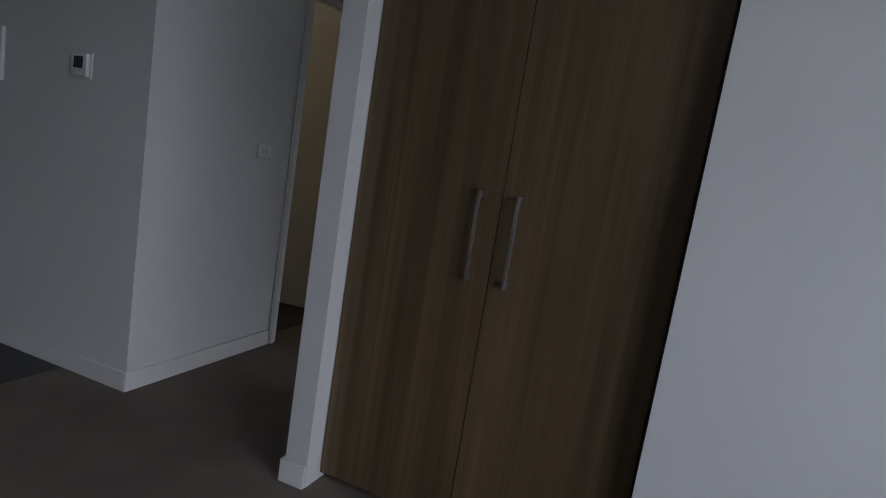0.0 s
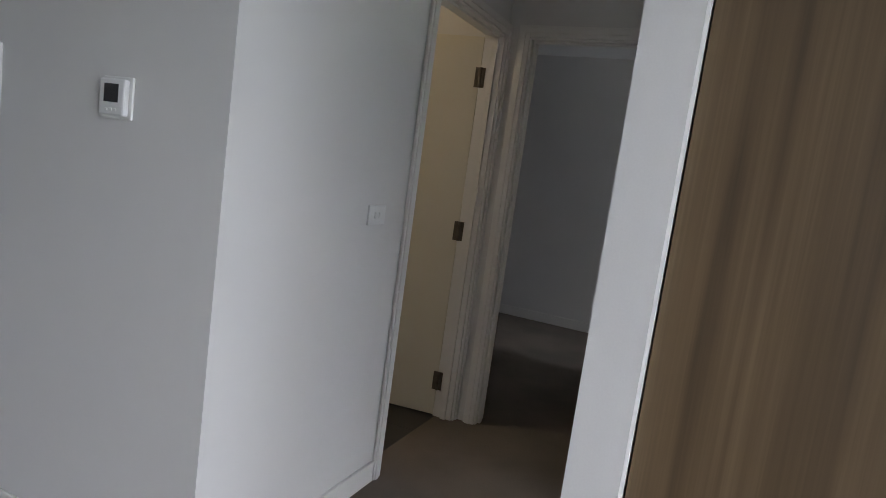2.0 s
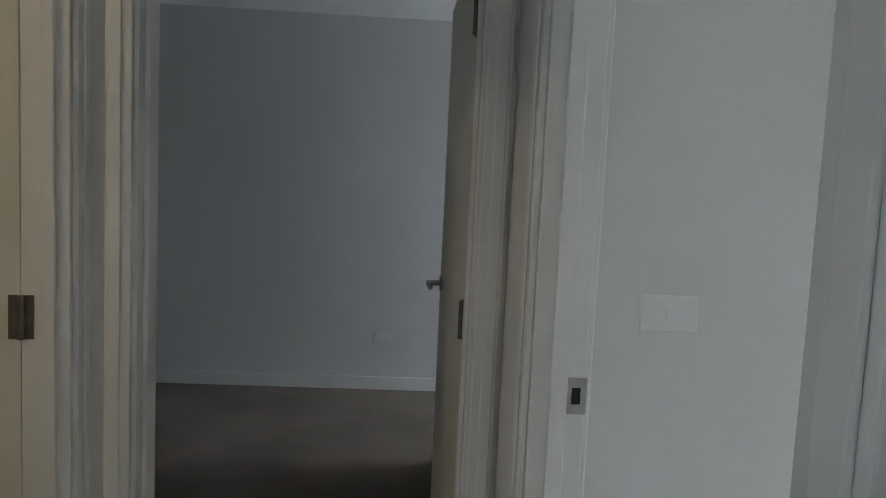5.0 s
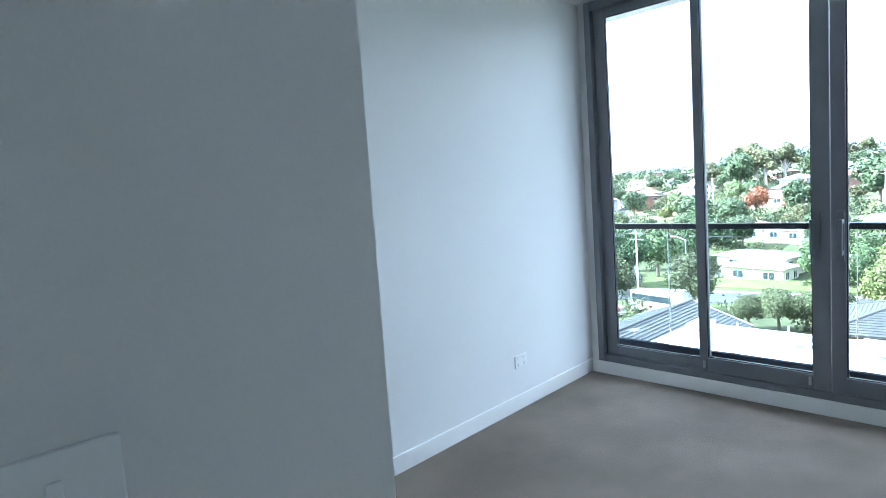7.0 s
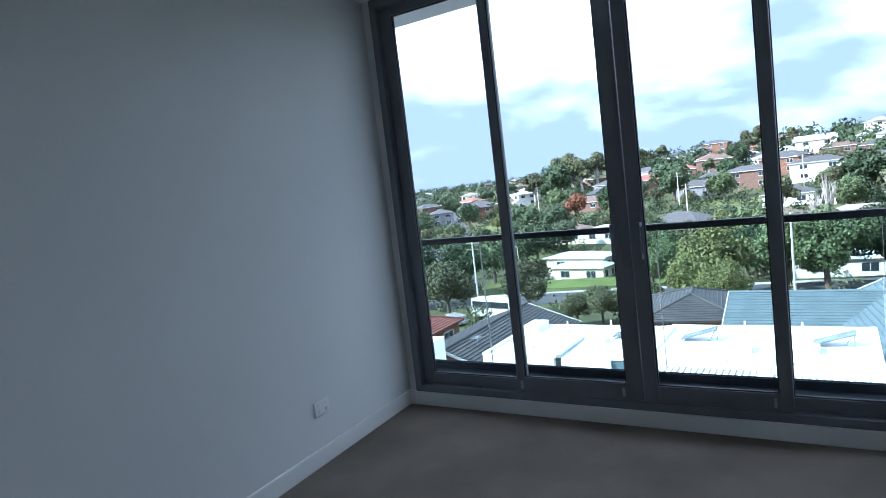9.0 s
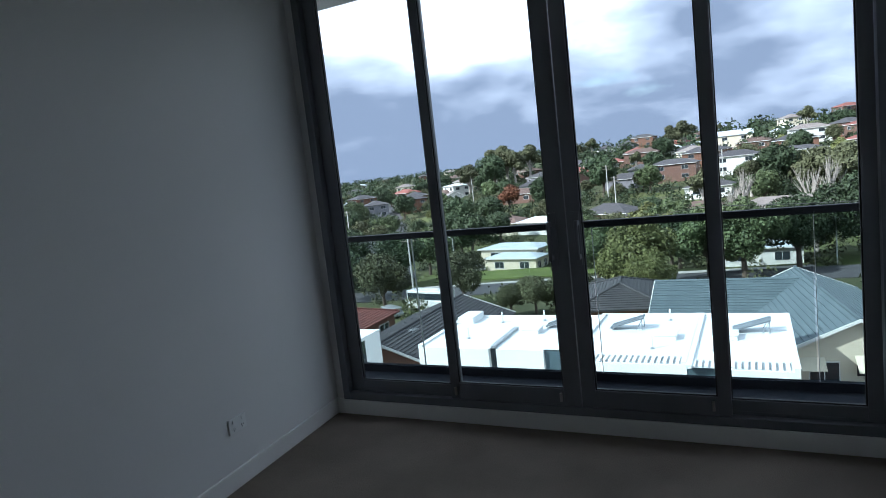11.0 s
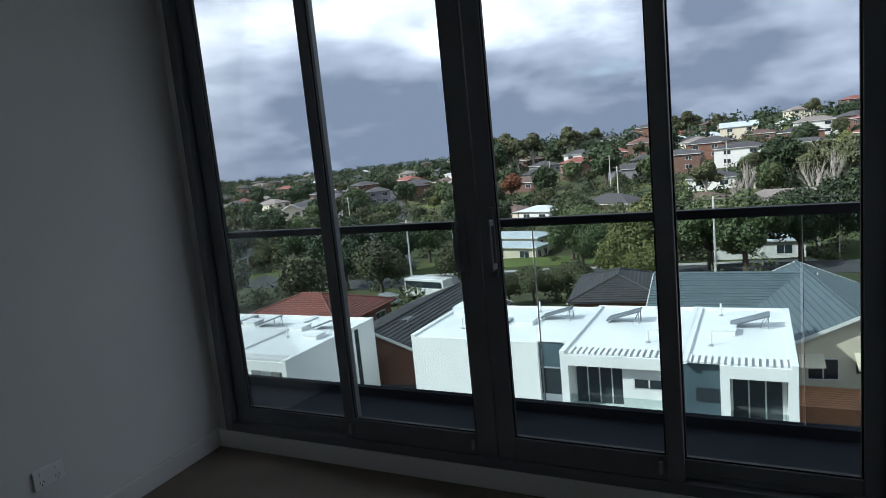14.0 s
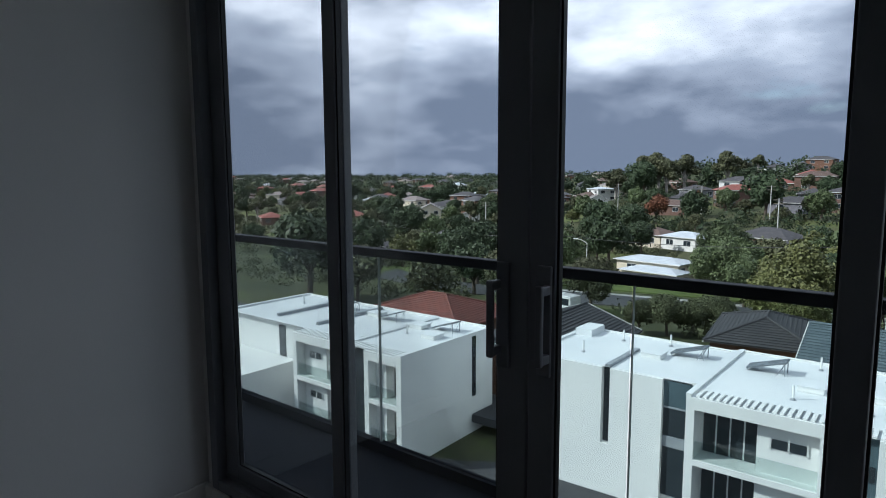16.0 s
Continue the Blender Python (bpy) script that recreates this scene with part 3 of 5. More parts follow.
sash(2.585, 3.302, 4.890, 4.920, 0.080, 0.056, 0.066, 0.05)
s2 = sash(1.921, 2.632, 4.855, 4.885, 0.050, 0.085, 0.088, 0.06)
s3 = sash(1.246, 1.916, 4.855, 4.885, 0.068, 0.056, 0.088, 0.06)
sash(0.678, 1.302, 4.890, 4.920, 0.054, 0.056, 0.066, 0.05)
for s, y, d in ((s2, 1.985, 1), (s3, 1.872, -1)):
    bm = bmesh.new()
    add_box(bm, 4.845, 4.855, y - 0.018, y + 0.018, 0.84, 1.10, 0.003)
    for z in (0.875, 1.035):
        add_box(bm, 4.813, 4.846, y + d * 0.010 - 0.008, y + d * 0.010 + 0.008, z, z + 0.022, 0.003)
    add_box(bm, 4.803, 4.816, y + d * 0.010 - 0.009, y + d * 0.010 + 0.009, 0.872, 1.060, 0.004)
    part("handle", bm, M["alu"], s, "dark pull handle")
for s, y in ((s2, 2.02), (s2, 2.60), (s3, 1.32)):
    part("latch", boxes((4.842, 4.855, y - 0.006, y + 0.006, Z0 + 0.07, Z0 + 0.115), bevel=0.002), M["steel"], s, "small steel bolt")

# unseen living room window, added beyond the camera's view to let daylight in
win2 = tagged(new("window_2"), "unseen wide dark aluminium living room window", kind="structure")
part("window_frame", boxes((4.90, 4.98, -4.5, -4.42, 0.08, 2.46), (4.90, 4.98, -0.88, -0.8, 0.08, 2.46), (4.90, 4.98, -2.68, -2.62, 0.14, 2.40), (4.90, 4.98, -4.42, -0.88, 0.08, 0.14), (4.90, 4.98, -4.42, -0.88, 2.40, 2.46)), M["alu"], win2)
for y0, y1 in ((-4.42, -2.68), (-2.62, -0.88)):
    part("pane", boxes((4.935, 4.941, y0, y1, 0.14, 2.40)), M["glass"], win2).visible_shadow = False
# unseen window, set where the daylight on the second bedroom's carpet comes from
win3 = tagged(new("window_3"), "unseen dark aluminium window of the second bedroom", kind="structure")
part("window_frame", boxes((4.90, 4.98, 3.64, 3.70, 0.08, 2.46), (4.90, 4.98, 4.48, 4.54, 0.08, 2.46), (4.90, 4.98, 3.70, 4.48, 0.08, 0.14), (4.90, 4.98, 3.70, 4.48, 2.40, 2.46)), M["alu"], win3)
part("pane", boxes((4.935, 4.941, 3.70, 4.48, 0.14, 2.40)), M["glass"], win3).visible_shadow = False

# ---- balcony ----
structure("balcony_floor", boxes((5.0, 5.70, -6.0, 7.0, -0.30, -0.03), (5.66, 5.70, -6.0, 7.0, -0.03, 0.02)), M["concrete"], "dark tiled balcony floor with a raised edge")
structure("balcony_soffit", boxes((5.0, 5.72, -6.0, 7.0, 2.56, 2.86)), M["soffit"], "pale underside of the balcony above")
rail = thing("balustrade", "frameless glass balcony balustrade with a dark top rail", "balustrade")
part("top_rail", boxes((5.655, 5.705, -6.0, 7.0, 0.925, 0.965), bevel=0.004), M["rail_metal"], rail)
edges = (-5.9, -4.2, -2.65, -1.0, 0.85, 2.0, 3.24, 4.9, 6.9)
for y0, y1 in zip(edges[:-1], edges[1:]):
    gp = part("glass_panel", boxes((5.675, 5.687, y0 + 0.006, y1 - 0.006, 0.02, 0.925)), M["rail_glass"], rail)
    gp.visible_shadow = False
    part("edge_strip", boxes((5.673, 5.689, y1 - 0.0055, y1 - 0.0035, 0.02, 0.925)), M["palepole"], gp, "polished glass edge")
# unseen outer walls, added to keep the sun off the balcony
structure("shade_wall", boxes((4.88, 5.0, 4.801, 9.0, -0.299, 2.559), (4.88, 5.0, -9.0, -8.101, -0.299, 2.559)), M["white"], "unseen rendered wall of neighbouring flats, added to shade the balcony")
# the storeys below, that carry the flat
structure("apartment_base", boxes((-8.0, 5.0, -9.0, 9.0, -18.6, -0.30)), M["white"], "rendered lower storeys of the apartment block")


# ---- tiled floors ----
def tiled(name, x0, x1, y0, y1, sx, sy, label):
    """Dark floor tiles over a recessed grout bed."""
    base = structure(name, boxes((x0, x1, y0, y1, -0.12, -0.003)), M["grout"], label)
    shared = {}
    nx, ny = math.ceil((x1 - x0) / sx), math.ceil((y1 - y0) / sy)
    for i in range(nx):
        for j in range(ny):
            a0, b1 = x1 - min((i + 1) * sx, x1 - x0), y1 - j * sy
            w, d = x1 - i * sx - a0, min(sy, b1 - y0)
            key = (round(w, 3), round(d, 3))
            if key not in shared:
                shared[key] = mesh_of("tile", boxes((0.0015, w - 0.0015, 0.0015, d - 0.0015, 0, 0.0075)), M["tile"])
            t = new("tile", shared[key])
            t.parent, t.location = base, (a0, b1 - d, -0.0085)


tiled("floor_3", -4.0, -0.402, -8.0, 0.0, 0.6, 0.6, "dark kitchen floor tiles")
tiled("floor_4", -2.6, -0.092, 0.1, END, 0.6, 0.3, "dark bathroom floor tiles")
structure("floor_5", boxes((-0.092, 0.0, D1[0] + 0.018, D1[1] - 0.018, -0.12, -0.0005)), M["carpet"], "carpet at the bathroom threshold")


# ---- land ----
RX = [0, 38, 48, 60, 110, 150, 200, 250, 320, 420, 600, 1500, 4000]
RZ = [-17.8, -17.8, -16.6, -16.3, -20.3, -20.0, -16.5, -13.0, -8.5, -2.5, -5.0, -12.0, -60.0]
LX = [0, 38, 48, 60, 110, 150, 200, 300, 450, 700, 1500, 4000]
LZ = [-17.8, -17.8, -16.6, -16.3, -20.3, -20.5, -18.0, -15.0, -12.0, -9.0, -6.0, -40.0]


def land(x, y):
    """Height of the ground: a shallow valley, then a rise to a ridge on one side."""
    k = min(max((y / max(x, 1.0) - 0.28) / 0.3, 0.0), 1.0)
    k = k * k * (3 - 2 * k)
    lift = 0.020 * min(max(x, 0.0), 420.0) * (1 - min(max(y / max(x, 1.0), -0.3), 0.85) / 0.85)
    return float(np.interp(x, RX, RZ) * (1 - k) + np.interp(x, LX, LZ) * k) + lift


xs = [-3000, -1000, -300, -80, -20, 0, 20, 40, 50, 60, 70, 80, 90, 100, 110, 120, 135, 150, 165, 180, 200, 220, 250, 280, 320, 370, 420, 500, 600, 800, 1100, 1500, 2200, 3000, 4000]
ys = sorted({s * v for v in (0, 12, 25, 40, 55, 70, 85, 100, 120, 140, 165, 190, 220, 260, 300, 360, 450, 600, 900, 1400, 2200, 4000) for s in (-1, 1)})
me = bpy.data.meshes.new("ground")
me.from_pydata([(x, y, land(x, y)) for x in xs for y in ys], [], [(i * len(ys) + j, (i + 1) * len(ys) + j, (i + 1) * len(ys) + j + 1, i * len(ys) + j + 1) for i in range(len(xs) - 1) for j in range(len(ys) - 1)])
me.materials.append(M["ground"])
tagged(new("ground", me), "grassy suburban land falling to a valley", kind="structure")


def strip(name, pts, width, material, label, lift=0.06):
    """A ribbon that follows the land."""
    verts, faces, path = [], [], []
    for (ax, ay), (bx, by) in zip(pts[:-1], pts[1:]):
        n = max(2, int(math.hypot(bx - ax, by - ay) / 6))
        path += [(ax + (bx - ax) * i / n, ay + (by - ay) * i / n) for i in range(n)]
    path.append(pts[-1])
    for i, (x, y) in enumerate(path):
        p, q = path[max(i - 1, 0)], path[min(i + 1, len(path) - 1)]
        dx, dy = q[0] - p[0], q[1] - p[1]
        d = math.hypot(dx, dy)
        z = max(land(x - dy / d * k * width / 2, y + dx / d * k * width / 2) for k in (-1, 0, 1)) + lift
        verts += [(x - dy / d * width / 2, y + dx / d * width / 2, z), (x + dy / d * width / 2, y - dx / d * width / 2, z)]
        verts += [(x - dy / d * width / 2, y + dx / d * width / 2, z - 0.6), (x + dy / d * width / 2, y - dx / d * width / 2, z - 0.6)]
    for i in range(len(path) - 1):
        a, b = 4 * i, 4 * i + 4
        faces += [(a + 1, b + 1, b, a), (a, b, b + 2, a + 2), (a + 3, b + 3, b + 1, a + 1)]
    m = bpy.data.meshes.new(name)
    m.from_pydata(verts, [], faces)
    m.materials.append(material)
    return tagged(new(name, m), label, kind="structure")


strip("road_1", [(92, -120), (94, -20), (92, 40), (88, 62), (92, 85), (120, 130), (170, 190)], 8.0, M["asphalt"], "grey asphalt street in the valley", 0.10)
strip("road_2", [(88, 60), (110, 66), (150, 92), (200, 118), (250, 150), (310, 190)], 7.0, M["asphalt"], "asphalt street climbing the far slope", 0.14)
strip("road_3", [(28, -60), (28, 80)], 7.0, M["asphalt"], "dark driveway between the townhouses", 0.05)
strip("pavement_2", [(26, -70), (26, 110)], 26.0, M["asphalt"], "dark paved yard round the townhouses", 0.03)
strip("pavement_3", [(46, -70), (46, 110)], 14.0, M["asphalt"], "dark paved yard behind the townhouses", 0.03)
strip("pavement_1", [(100.5, -120), (102, -20), (101, 30), (98, 54)], 1.6, M["kerb"], "pale concrete footpath", 0.16)
strip("lawn_1", [(105, 88), (98, 94), (92, 97)], 12.0, M["lawn"], "bright lawn beside the street bend", 0.2)
strip("lawn_2", [(111, 20), (110, 56)], 9.0, M["lawn"], "green front lawn", 0.2)
strip("lawn_3", [(103, -30), (103, -6)], 8.0, M["lawn"], "green verge behind the blue roof", 0.2)
strip("lawn_4", [(214, 136), (232, 146)], 10.0, M["lawn"], "lawn on the far slope", 0.25)


# ---- houses ----
def add_prism(bm, pts, thick=0.14):
    """A flat roof plane given by its corners, with thickness."""
    v = [bm.verts.new(p) for p in pts]
    w = [bm.verts.new((p[0], p[1], p[2] - thick)) for p in pts]
    bm.faces.new(v)
    bm.faces.new(list(reversed(w)))
    for i in range(len(v)):
        j = (i + 1) % len(v)
        bm.faces.new((v[i], w[i], w[j], v[j]))


def roof_planes(l, w, z, rise, hip):
    """Corners of each plane of a roof l long (x), w wide (y), with its eaves at z."""
    a, b = l / 2, w / 2
    h = min(b, a * 0.95) if hip else 0.0
    r0, r1 = (-a + h, 0, z + rise), (a - h, 0, z + rise)
    planes = [[(-a, -b, z), (a, -b, z), r1, r0], [(a, b, z), (-a, b, z), r0, r1]]
    if hip:
        planes += [[(-a, b, z), (-a, -b, z), r0], [(a, -b, z), (a, b, z), r1]]
    return planes


def window_part(parent, x, y, z, w, h, m, glass="darkglass"):
    """A framed window on a wall; local x across, y out of the wall."""
    f = part("window", boxes((-w / 2 - 0.06, w / 2 + 0.06, -0.03, 0.05, h, h + 0.07), (-w / 2 - 0.06, w / 2 + 0.06, -0.03, 0.07, -0.07, 0), (-w / 2 - 0.06, -w / 2, -0.03, 0.05, 0, h), (w / 2, w / 2 + 0.06, -0.03, 0.05, 0, h), (-0.03, 0.03, -0.03, 0.05, 0, h)), M["frame"], parent, m=m @ pose(x, y, z))
    part("pane", boxes((-w / 2, -0.03, -0.02, 0.02, 0, h), (0.03, w / 2, -0.02, 0.02, 0, h)), M[glass], f)
    return f


SITES = []


def house(x, y, l, w, wall, roof, label, turn=0.0, storeys=1, rise=1.7, hip=True, base=None, chimney=False, group="suburban houses", wins=True, tiles=False):
    """A detached house, l along its ridge and w across, its ridge turned by turn from the x axis."""
    z = land(x, y) if base is None else base
    hgt = 2.7 * storeys + 0.3
    SITES.append((x, y))
    t = thing("house", label, "house", group, pose(x, y, z, 0, 0, turn))
    bm = boxes((-l / 2, l / 2, -w / 2, w / 2, -1.6, hgt))
    if not hip:
        for s in (-1, 1):
            f = [bm.verts.new(p) for p in ((s * l / 2, -w / 2, hgt), (s * l / 2, w / 2, hgt), (s * l / 2, 0, hgt + rise * w / (w + 1.0)))]
            bm.faces.new(f if s > 0 else list(reversed(f)))
    part("wall", bm, M[wall], t)
    rf = bmesh.new()
    for pl in roof_planes(l + 1.0, w + 1.0, hgt - 0.02, rise, hip):
        add_prism(rf, pl)
    rp = part("roof", rf, M[roof], t)
    if not hip:
        for s in (-1, 1):
            for q in (-1, 1):
                bm = bmesh.new()
                ex, ey = s * (l / 2 + 0.52), q * (w / 2 + 0.5)
                add_prism(bm, [(ex - 0.03, ey, hgt + 0.04), (ex + 0.03, ey, hgt + 0.04), (ex + 0.03, 0, hgt + rise + 0.06), (ex - 0.03, 0, hgt + rise + 0.06)], 0.22)
                part("barge_board", bm, M["offwhite"], rp, "white barge board")
    else:
        for q in (-1, 1):
            part("gutter", boxes((-l / 2 - 0.55, l / 2 + 0.55, q * (w / 2 + 0.5) - 0.05, q * (w / 2 + 0.5) + 0.05, hgt - 0.2, hgt - 0.04)), M["offwhite"], rp)
    if tiles:
        h = min((w + 1) / 2, (l + 1) / 2 * 0.95) if hip else 0.0
        a, b = (l + 1) / 2, (w + 1) / 2
        n = int(w / 2 / 0.32)
        bm = bmesh.new()
        for i in range(n):
            k = i / n
            for s in (-1, 1):
                yy, zz, ex = s * b * (1 - k), hgt + rise * k, a - h * k
                add_box(bm, -ex, ex, yy - 0.04, yy + 0.04, zz - 0.02, zz + 0.035)
                if hip:
                    ey = b * (1 - k)
                    add_box(bm, s * ex - 0.04, s * ex + 0.04, -ey, ey, zz - 0.02, zz + 0.035)
        add_rod(bm, (-a + h, 0, hgt + rise), (a - h, 0, hgt + rise), 0.13, 8)
        if hip:
            for s in (-1, 1):
                for q in (-1, 1):
                    add_rod(bm, (s * a, q * b, hgt), (s * (a - h), 0, hgt + rise), 0.12, 8)
        part("roof_course", bm, M[roof], rp)
    if chimney:
        part("chimney", boxes((l * 0.18, l * 0.18 + 0.9, 0.4, 1.2, hgt, hgt + rise + 0.9), (l * 0.18 - 0.05, l * 0.18 + 0.95, 0.35, 1.25, hgt + rise + 0.9, hgt + rise + 1.05)), M["brick"], rp)
    if wins:
        for s in range(storeys):
            zz = 0.95 + 2.8 * s
            for side, span, off in ((0, w, l / 2), (180, w, l / 2), (90, l, w / 2), (-90, l, w / 2)):
                m = pose(0, 0, 0, 0, 0, side - 90)
                for k in (-0.27, 0.24):
                    window_part(t, span * k, off, zz, min(2.0, span * 0.2), 1.25, m)
    return t


# ---- neighbouring roofs, near ----
house(52.0, 28.9, 17, 10.5, "brick", "roof_dark", "brown brick house with a charcoal tiled gable roof", 2, 1, 2.0, False, -16.6, wins=False, tiles=True)
house(57.0, 45.5, 13.5, 11.0, "brick", "roof_red", "brick house with a red tiled hip roof", 92, 1, 2.0, True, -16.9, tiles=True)
house(65.5, 13.6, 11, 8.0, "brick", "roof_dark", "brick house with a charcoal hip roof", 8, 1, 1.6, True, -16.0, tiles=True)
house(59.5, 3.2, 11.4, 9.0, "cream", "roof_blue", "cream house with a blue-grey tiled roof", 90, 1, 1.9, False, -15.3, tiles=True)
cw = house(54.5, -3.0, 17, 8.0, "cream", "roof_blue", "cream gabled wing under blue-grey roof tiles", 8, 1, 2.0, False, -15.2, tiles=True)
house(58.0, -15.5, 15, 8.0, "offwhite", "roof_grey", "white rendered house with a low grey roof", 10, 1, 0.9, True, -14.2)
for yy in (-1.6, -4.6):
    aw = thing("window_awning", "cream sloping window awning on the cream gable wall", "awning", "window awnings", pose(45.9, yy, -13.8, 0, 0, 8))
    bm = bmesh.new()
    add_prism(bm, [(-0.9, -0.7, 0.5), (-0.9, 0.7, 0.5), (0, 0.7, 1.3), (0, -0.7, 1.3)], 0.05)
    part("hood", bm, M["cream"], aw)
    part("glazing", boxes((-0.02, 0.04, -0.6, 0.6, 0.0, 1.2)), M["darkglass"], aw)
deck = thing("deck", "orange-brown timber deck beside the cream house", "deck", m=pose(43.2, -4.2, -14.4))
for i in range(9):
    part("board", boxes((-1.6 + i * 0.36, -1.27 + i * 0.36, -3.6, 3.6, -0.05, 0.0)), M["timber"], deck)
part("skirt", boxes((-1.66, -1.6, -3.6, 3.6, -1.2, 0.0)), M["timber"], deck)
for i in range(3):
    for s in (-1, 1):
        part("post", boxes((-1.3 + i * 1.2, -1.2 + i * 1.2, s * 3.4 - 0.05, s * 3.4 + 0.05, -1.3, -0.05)), M["timber"], deck)
perg = thing("pergola", "white metal pergola frame in a back yard", "pergola", m=pose(63.0, -9.3, -15.2, 0, 0, 10))
for sx in (-2.4, 0, 2.4):
    for sy in (-1.6, 1.6):
        part("post", boxes((sx - 0.06, sx + 0.06, sy - 0.06, sy + 0.06, -1.5, 2.5)), M["offwhite"], perg)
    part("rafter", boxes((sx - 0.05, sx + 0.05, -1.9, 1.9, 2.5, 2.64)), M["offwhite"], perg)
for sy in (-1.6, 0, 1.6):
    part("beam", boxes((-2.8, 2.8, sy - 0.05, sy + 0.05, 2.64, 2.78)), M["offwhite"], perg)
fence = thing("fence", "dark paling fence between the yards", "fence", m=pose(46.0, 22.6, -16.3))
for i in range(40):
    part("paling", boxes((-2.0 + i * 0.26, -1.77 + i * 0.26, -0.02, 0.02, -0.2, 1.75)), M["roof_brown"], fence)
part("fence_rail", boxes((-2.0, 8.4, 0.02, 0.07, 0.5, 0.6), (-2.0, 8.4, 0.02, 0.07, 1.3, 1.4)), M["roof_brown"], fence)


# ---- white townhouses ----
TOP, LOW = -9.72, -16.3


def framed_bay(parent, x, y0, y1, depth, xb, doors, solid=None, bal=None):
    """Two storeys of open balconies inside a white frame that faces -x."""
    t, bal = 0.42, TOP - 3.2
    part("frame", boxes((x, xb, y0, y0 + t, LOW - 2.2, TOP), (x, xb, y1 - t, y1, LOW - 2.2, TOP), (x, xb, y0 + t, y1 - t, TOP - 0.62, TOP - 0.004), (x, xb, y0 + t, y1 - t, bal - 0.3, bal), bevel=0.0), M["white"], parent)
    part("back_wall", boxes((x + depth, x + depth + 0.15, y0 + t, y1 - t, LOW - 2.2, TOP - 0.62)), M["white"], parent)
    for z0, z1 in ((bal, TOP - 0.75), (LOW, bal - 0.42)):
        a, b = doors
        g = part("sliding_door", boxes((x + depth - 0.08, x + depth - 0.02, a, b, z0 + 0.02, z1)), M["darkglass"], parent, "dark glazed balcony doors")
        n = max(2, round((b - a) / 0.75))
        for i in range(n + 1):
            yy = a + (b - a) * i / n
            part("stile", boxes((x + depth - 0.11, x + depth - 0.05, yy - 0.035, yy + 0.035, z0 + 0.02, z1)), M["frame"], g)
        if solid:
            part("side_wall", boxes((x + depth * 0.45, x + depth, solid[0], solid[1], z0, z1 + 0.12)), M["white"], parent)
            w = part("window", boxes((x + depth * 0.45 - 0.05, x + depth * 0.45 - 0.003, solid[0] + 0.5, solid[1] - 0.6, z0 + 1.35, z0 + 1.8)), M["darkglass"], parent)
            part("window_frame", boxes(*[(x + depth * 0.45 - 0.08, x + depth * 0.45 - 0.004, yy - 0.04, yy + 0.04, z0 + 1.3, z0 + 1.85) for yy in (solid[0] + 0.5, (solid[0] + solid[1]) / 2 - 0.05, solid[1] - 0.6)]), M["frame"], w)
        rail_p = part("balcony_glass", boxes((x + 0.12, x + 0.135, y0 + t, y1 - t, z0, z0 + 0.95)), M["rail_glass"], parent)
        rail_p.visible_shadow = False


def louvres(parent, x0, x1, y0, y1):
    """White slats over the front edge of the roof."""
    n = int((y1 - y0) / 0.30)
    part("louvre_bed", boxes((x0, x1, y0, y1, TOP + 0.004, TOP + 0.012)), M["greymetal"], parent)
    for i in range(n):
        y = y0 + (i + 0.5) * (y1 - y0) / n
        part("louvre", boxes((x0, x1, y - 0.085, y + 0.085, TOP + 0.012, TOP + 0.10)), M["white"], parent)


def parapet(parent, x0, x1, y0, y1, h=0.28, t=0.25):
    part("parapet", boxes((x0, x1, y0, y0 + t, TOP, TOP + h), (x0, x1, y1 - t, y1, TOP, TOP + h), (x1 - t, x1, y0 + t, y1 - t, TOP, TOP + h)), M["white"], parent)
    part("coping", boxes((x0, x1, y0 - 0.02, y0 + t + 0.02, TOP + h, TOP + h + 0.03), (x0, x1, y1 - t - 0.02, y1 + 0.02, TOP + h, TOP + h + 0.03)), M["roofmem"], parent)


th = thing("townhouse", "white flat-roofed townhouse with slot windows", "townhouse", "white townhouses")
part("wall", boxes((36.5, 44.4, 16.2, 21.1, LOW - 2.2, TOP), (36.5, 44.4, 12.7, 15.7, LOW - 2.2, TOP), (36.9, 44.4, 10.9, 12.7, LOW - 2.2, TOP), (37.0, 44.4, 15.7, 16.2, LOW - 2.2, TOP), (36.5, 37.0, 15.7, 16.2, LOW - 2.2, -14.2)), M["white"], th)
part("roof", boxes((36.7, 44.3, 10.92, 21.0, TOP + 0.001, TOP + 0.03)), M["roofmem"], th)
parapet(th, 36.5, 44.4, 10.9, 21.1, 0.12)
part("roof_divider", boxes((36.6, 41.0, 15.75, 16.05, TOP + 0.03, TOP + 0.20)), M["greymetal"], th)
part("slot_window", boxes((36.85, 36.95, 15.7, 16.2, -14.2, TOP - 0.05)), M["darkglass"], th, "tall dark slot window")
g = part("stair_window", boxes((36.78, 36.86, 10.95, 12.7, LOW, TOP - 0.1)), M["darkglass"], th, "tall dark stair window")
part("transom", boxes((36.72, 36.80, 10.95, 12.7, -11.32, -11.22), (36.72, 36.80, 10.95, 12.7, -13.5, -12.9)), M["greymetal"], g)
part("upper_pane", boxes((36.75, 36.78, 10.95, 12.7, -11.22, TOP - 0.1)), M["tealpanel"], g)
part("light_well", boxes((42.2, 44.2, 19.6, 20.8, TOP + 0.03, TOP + 0.5)), M["roofmem"], th)

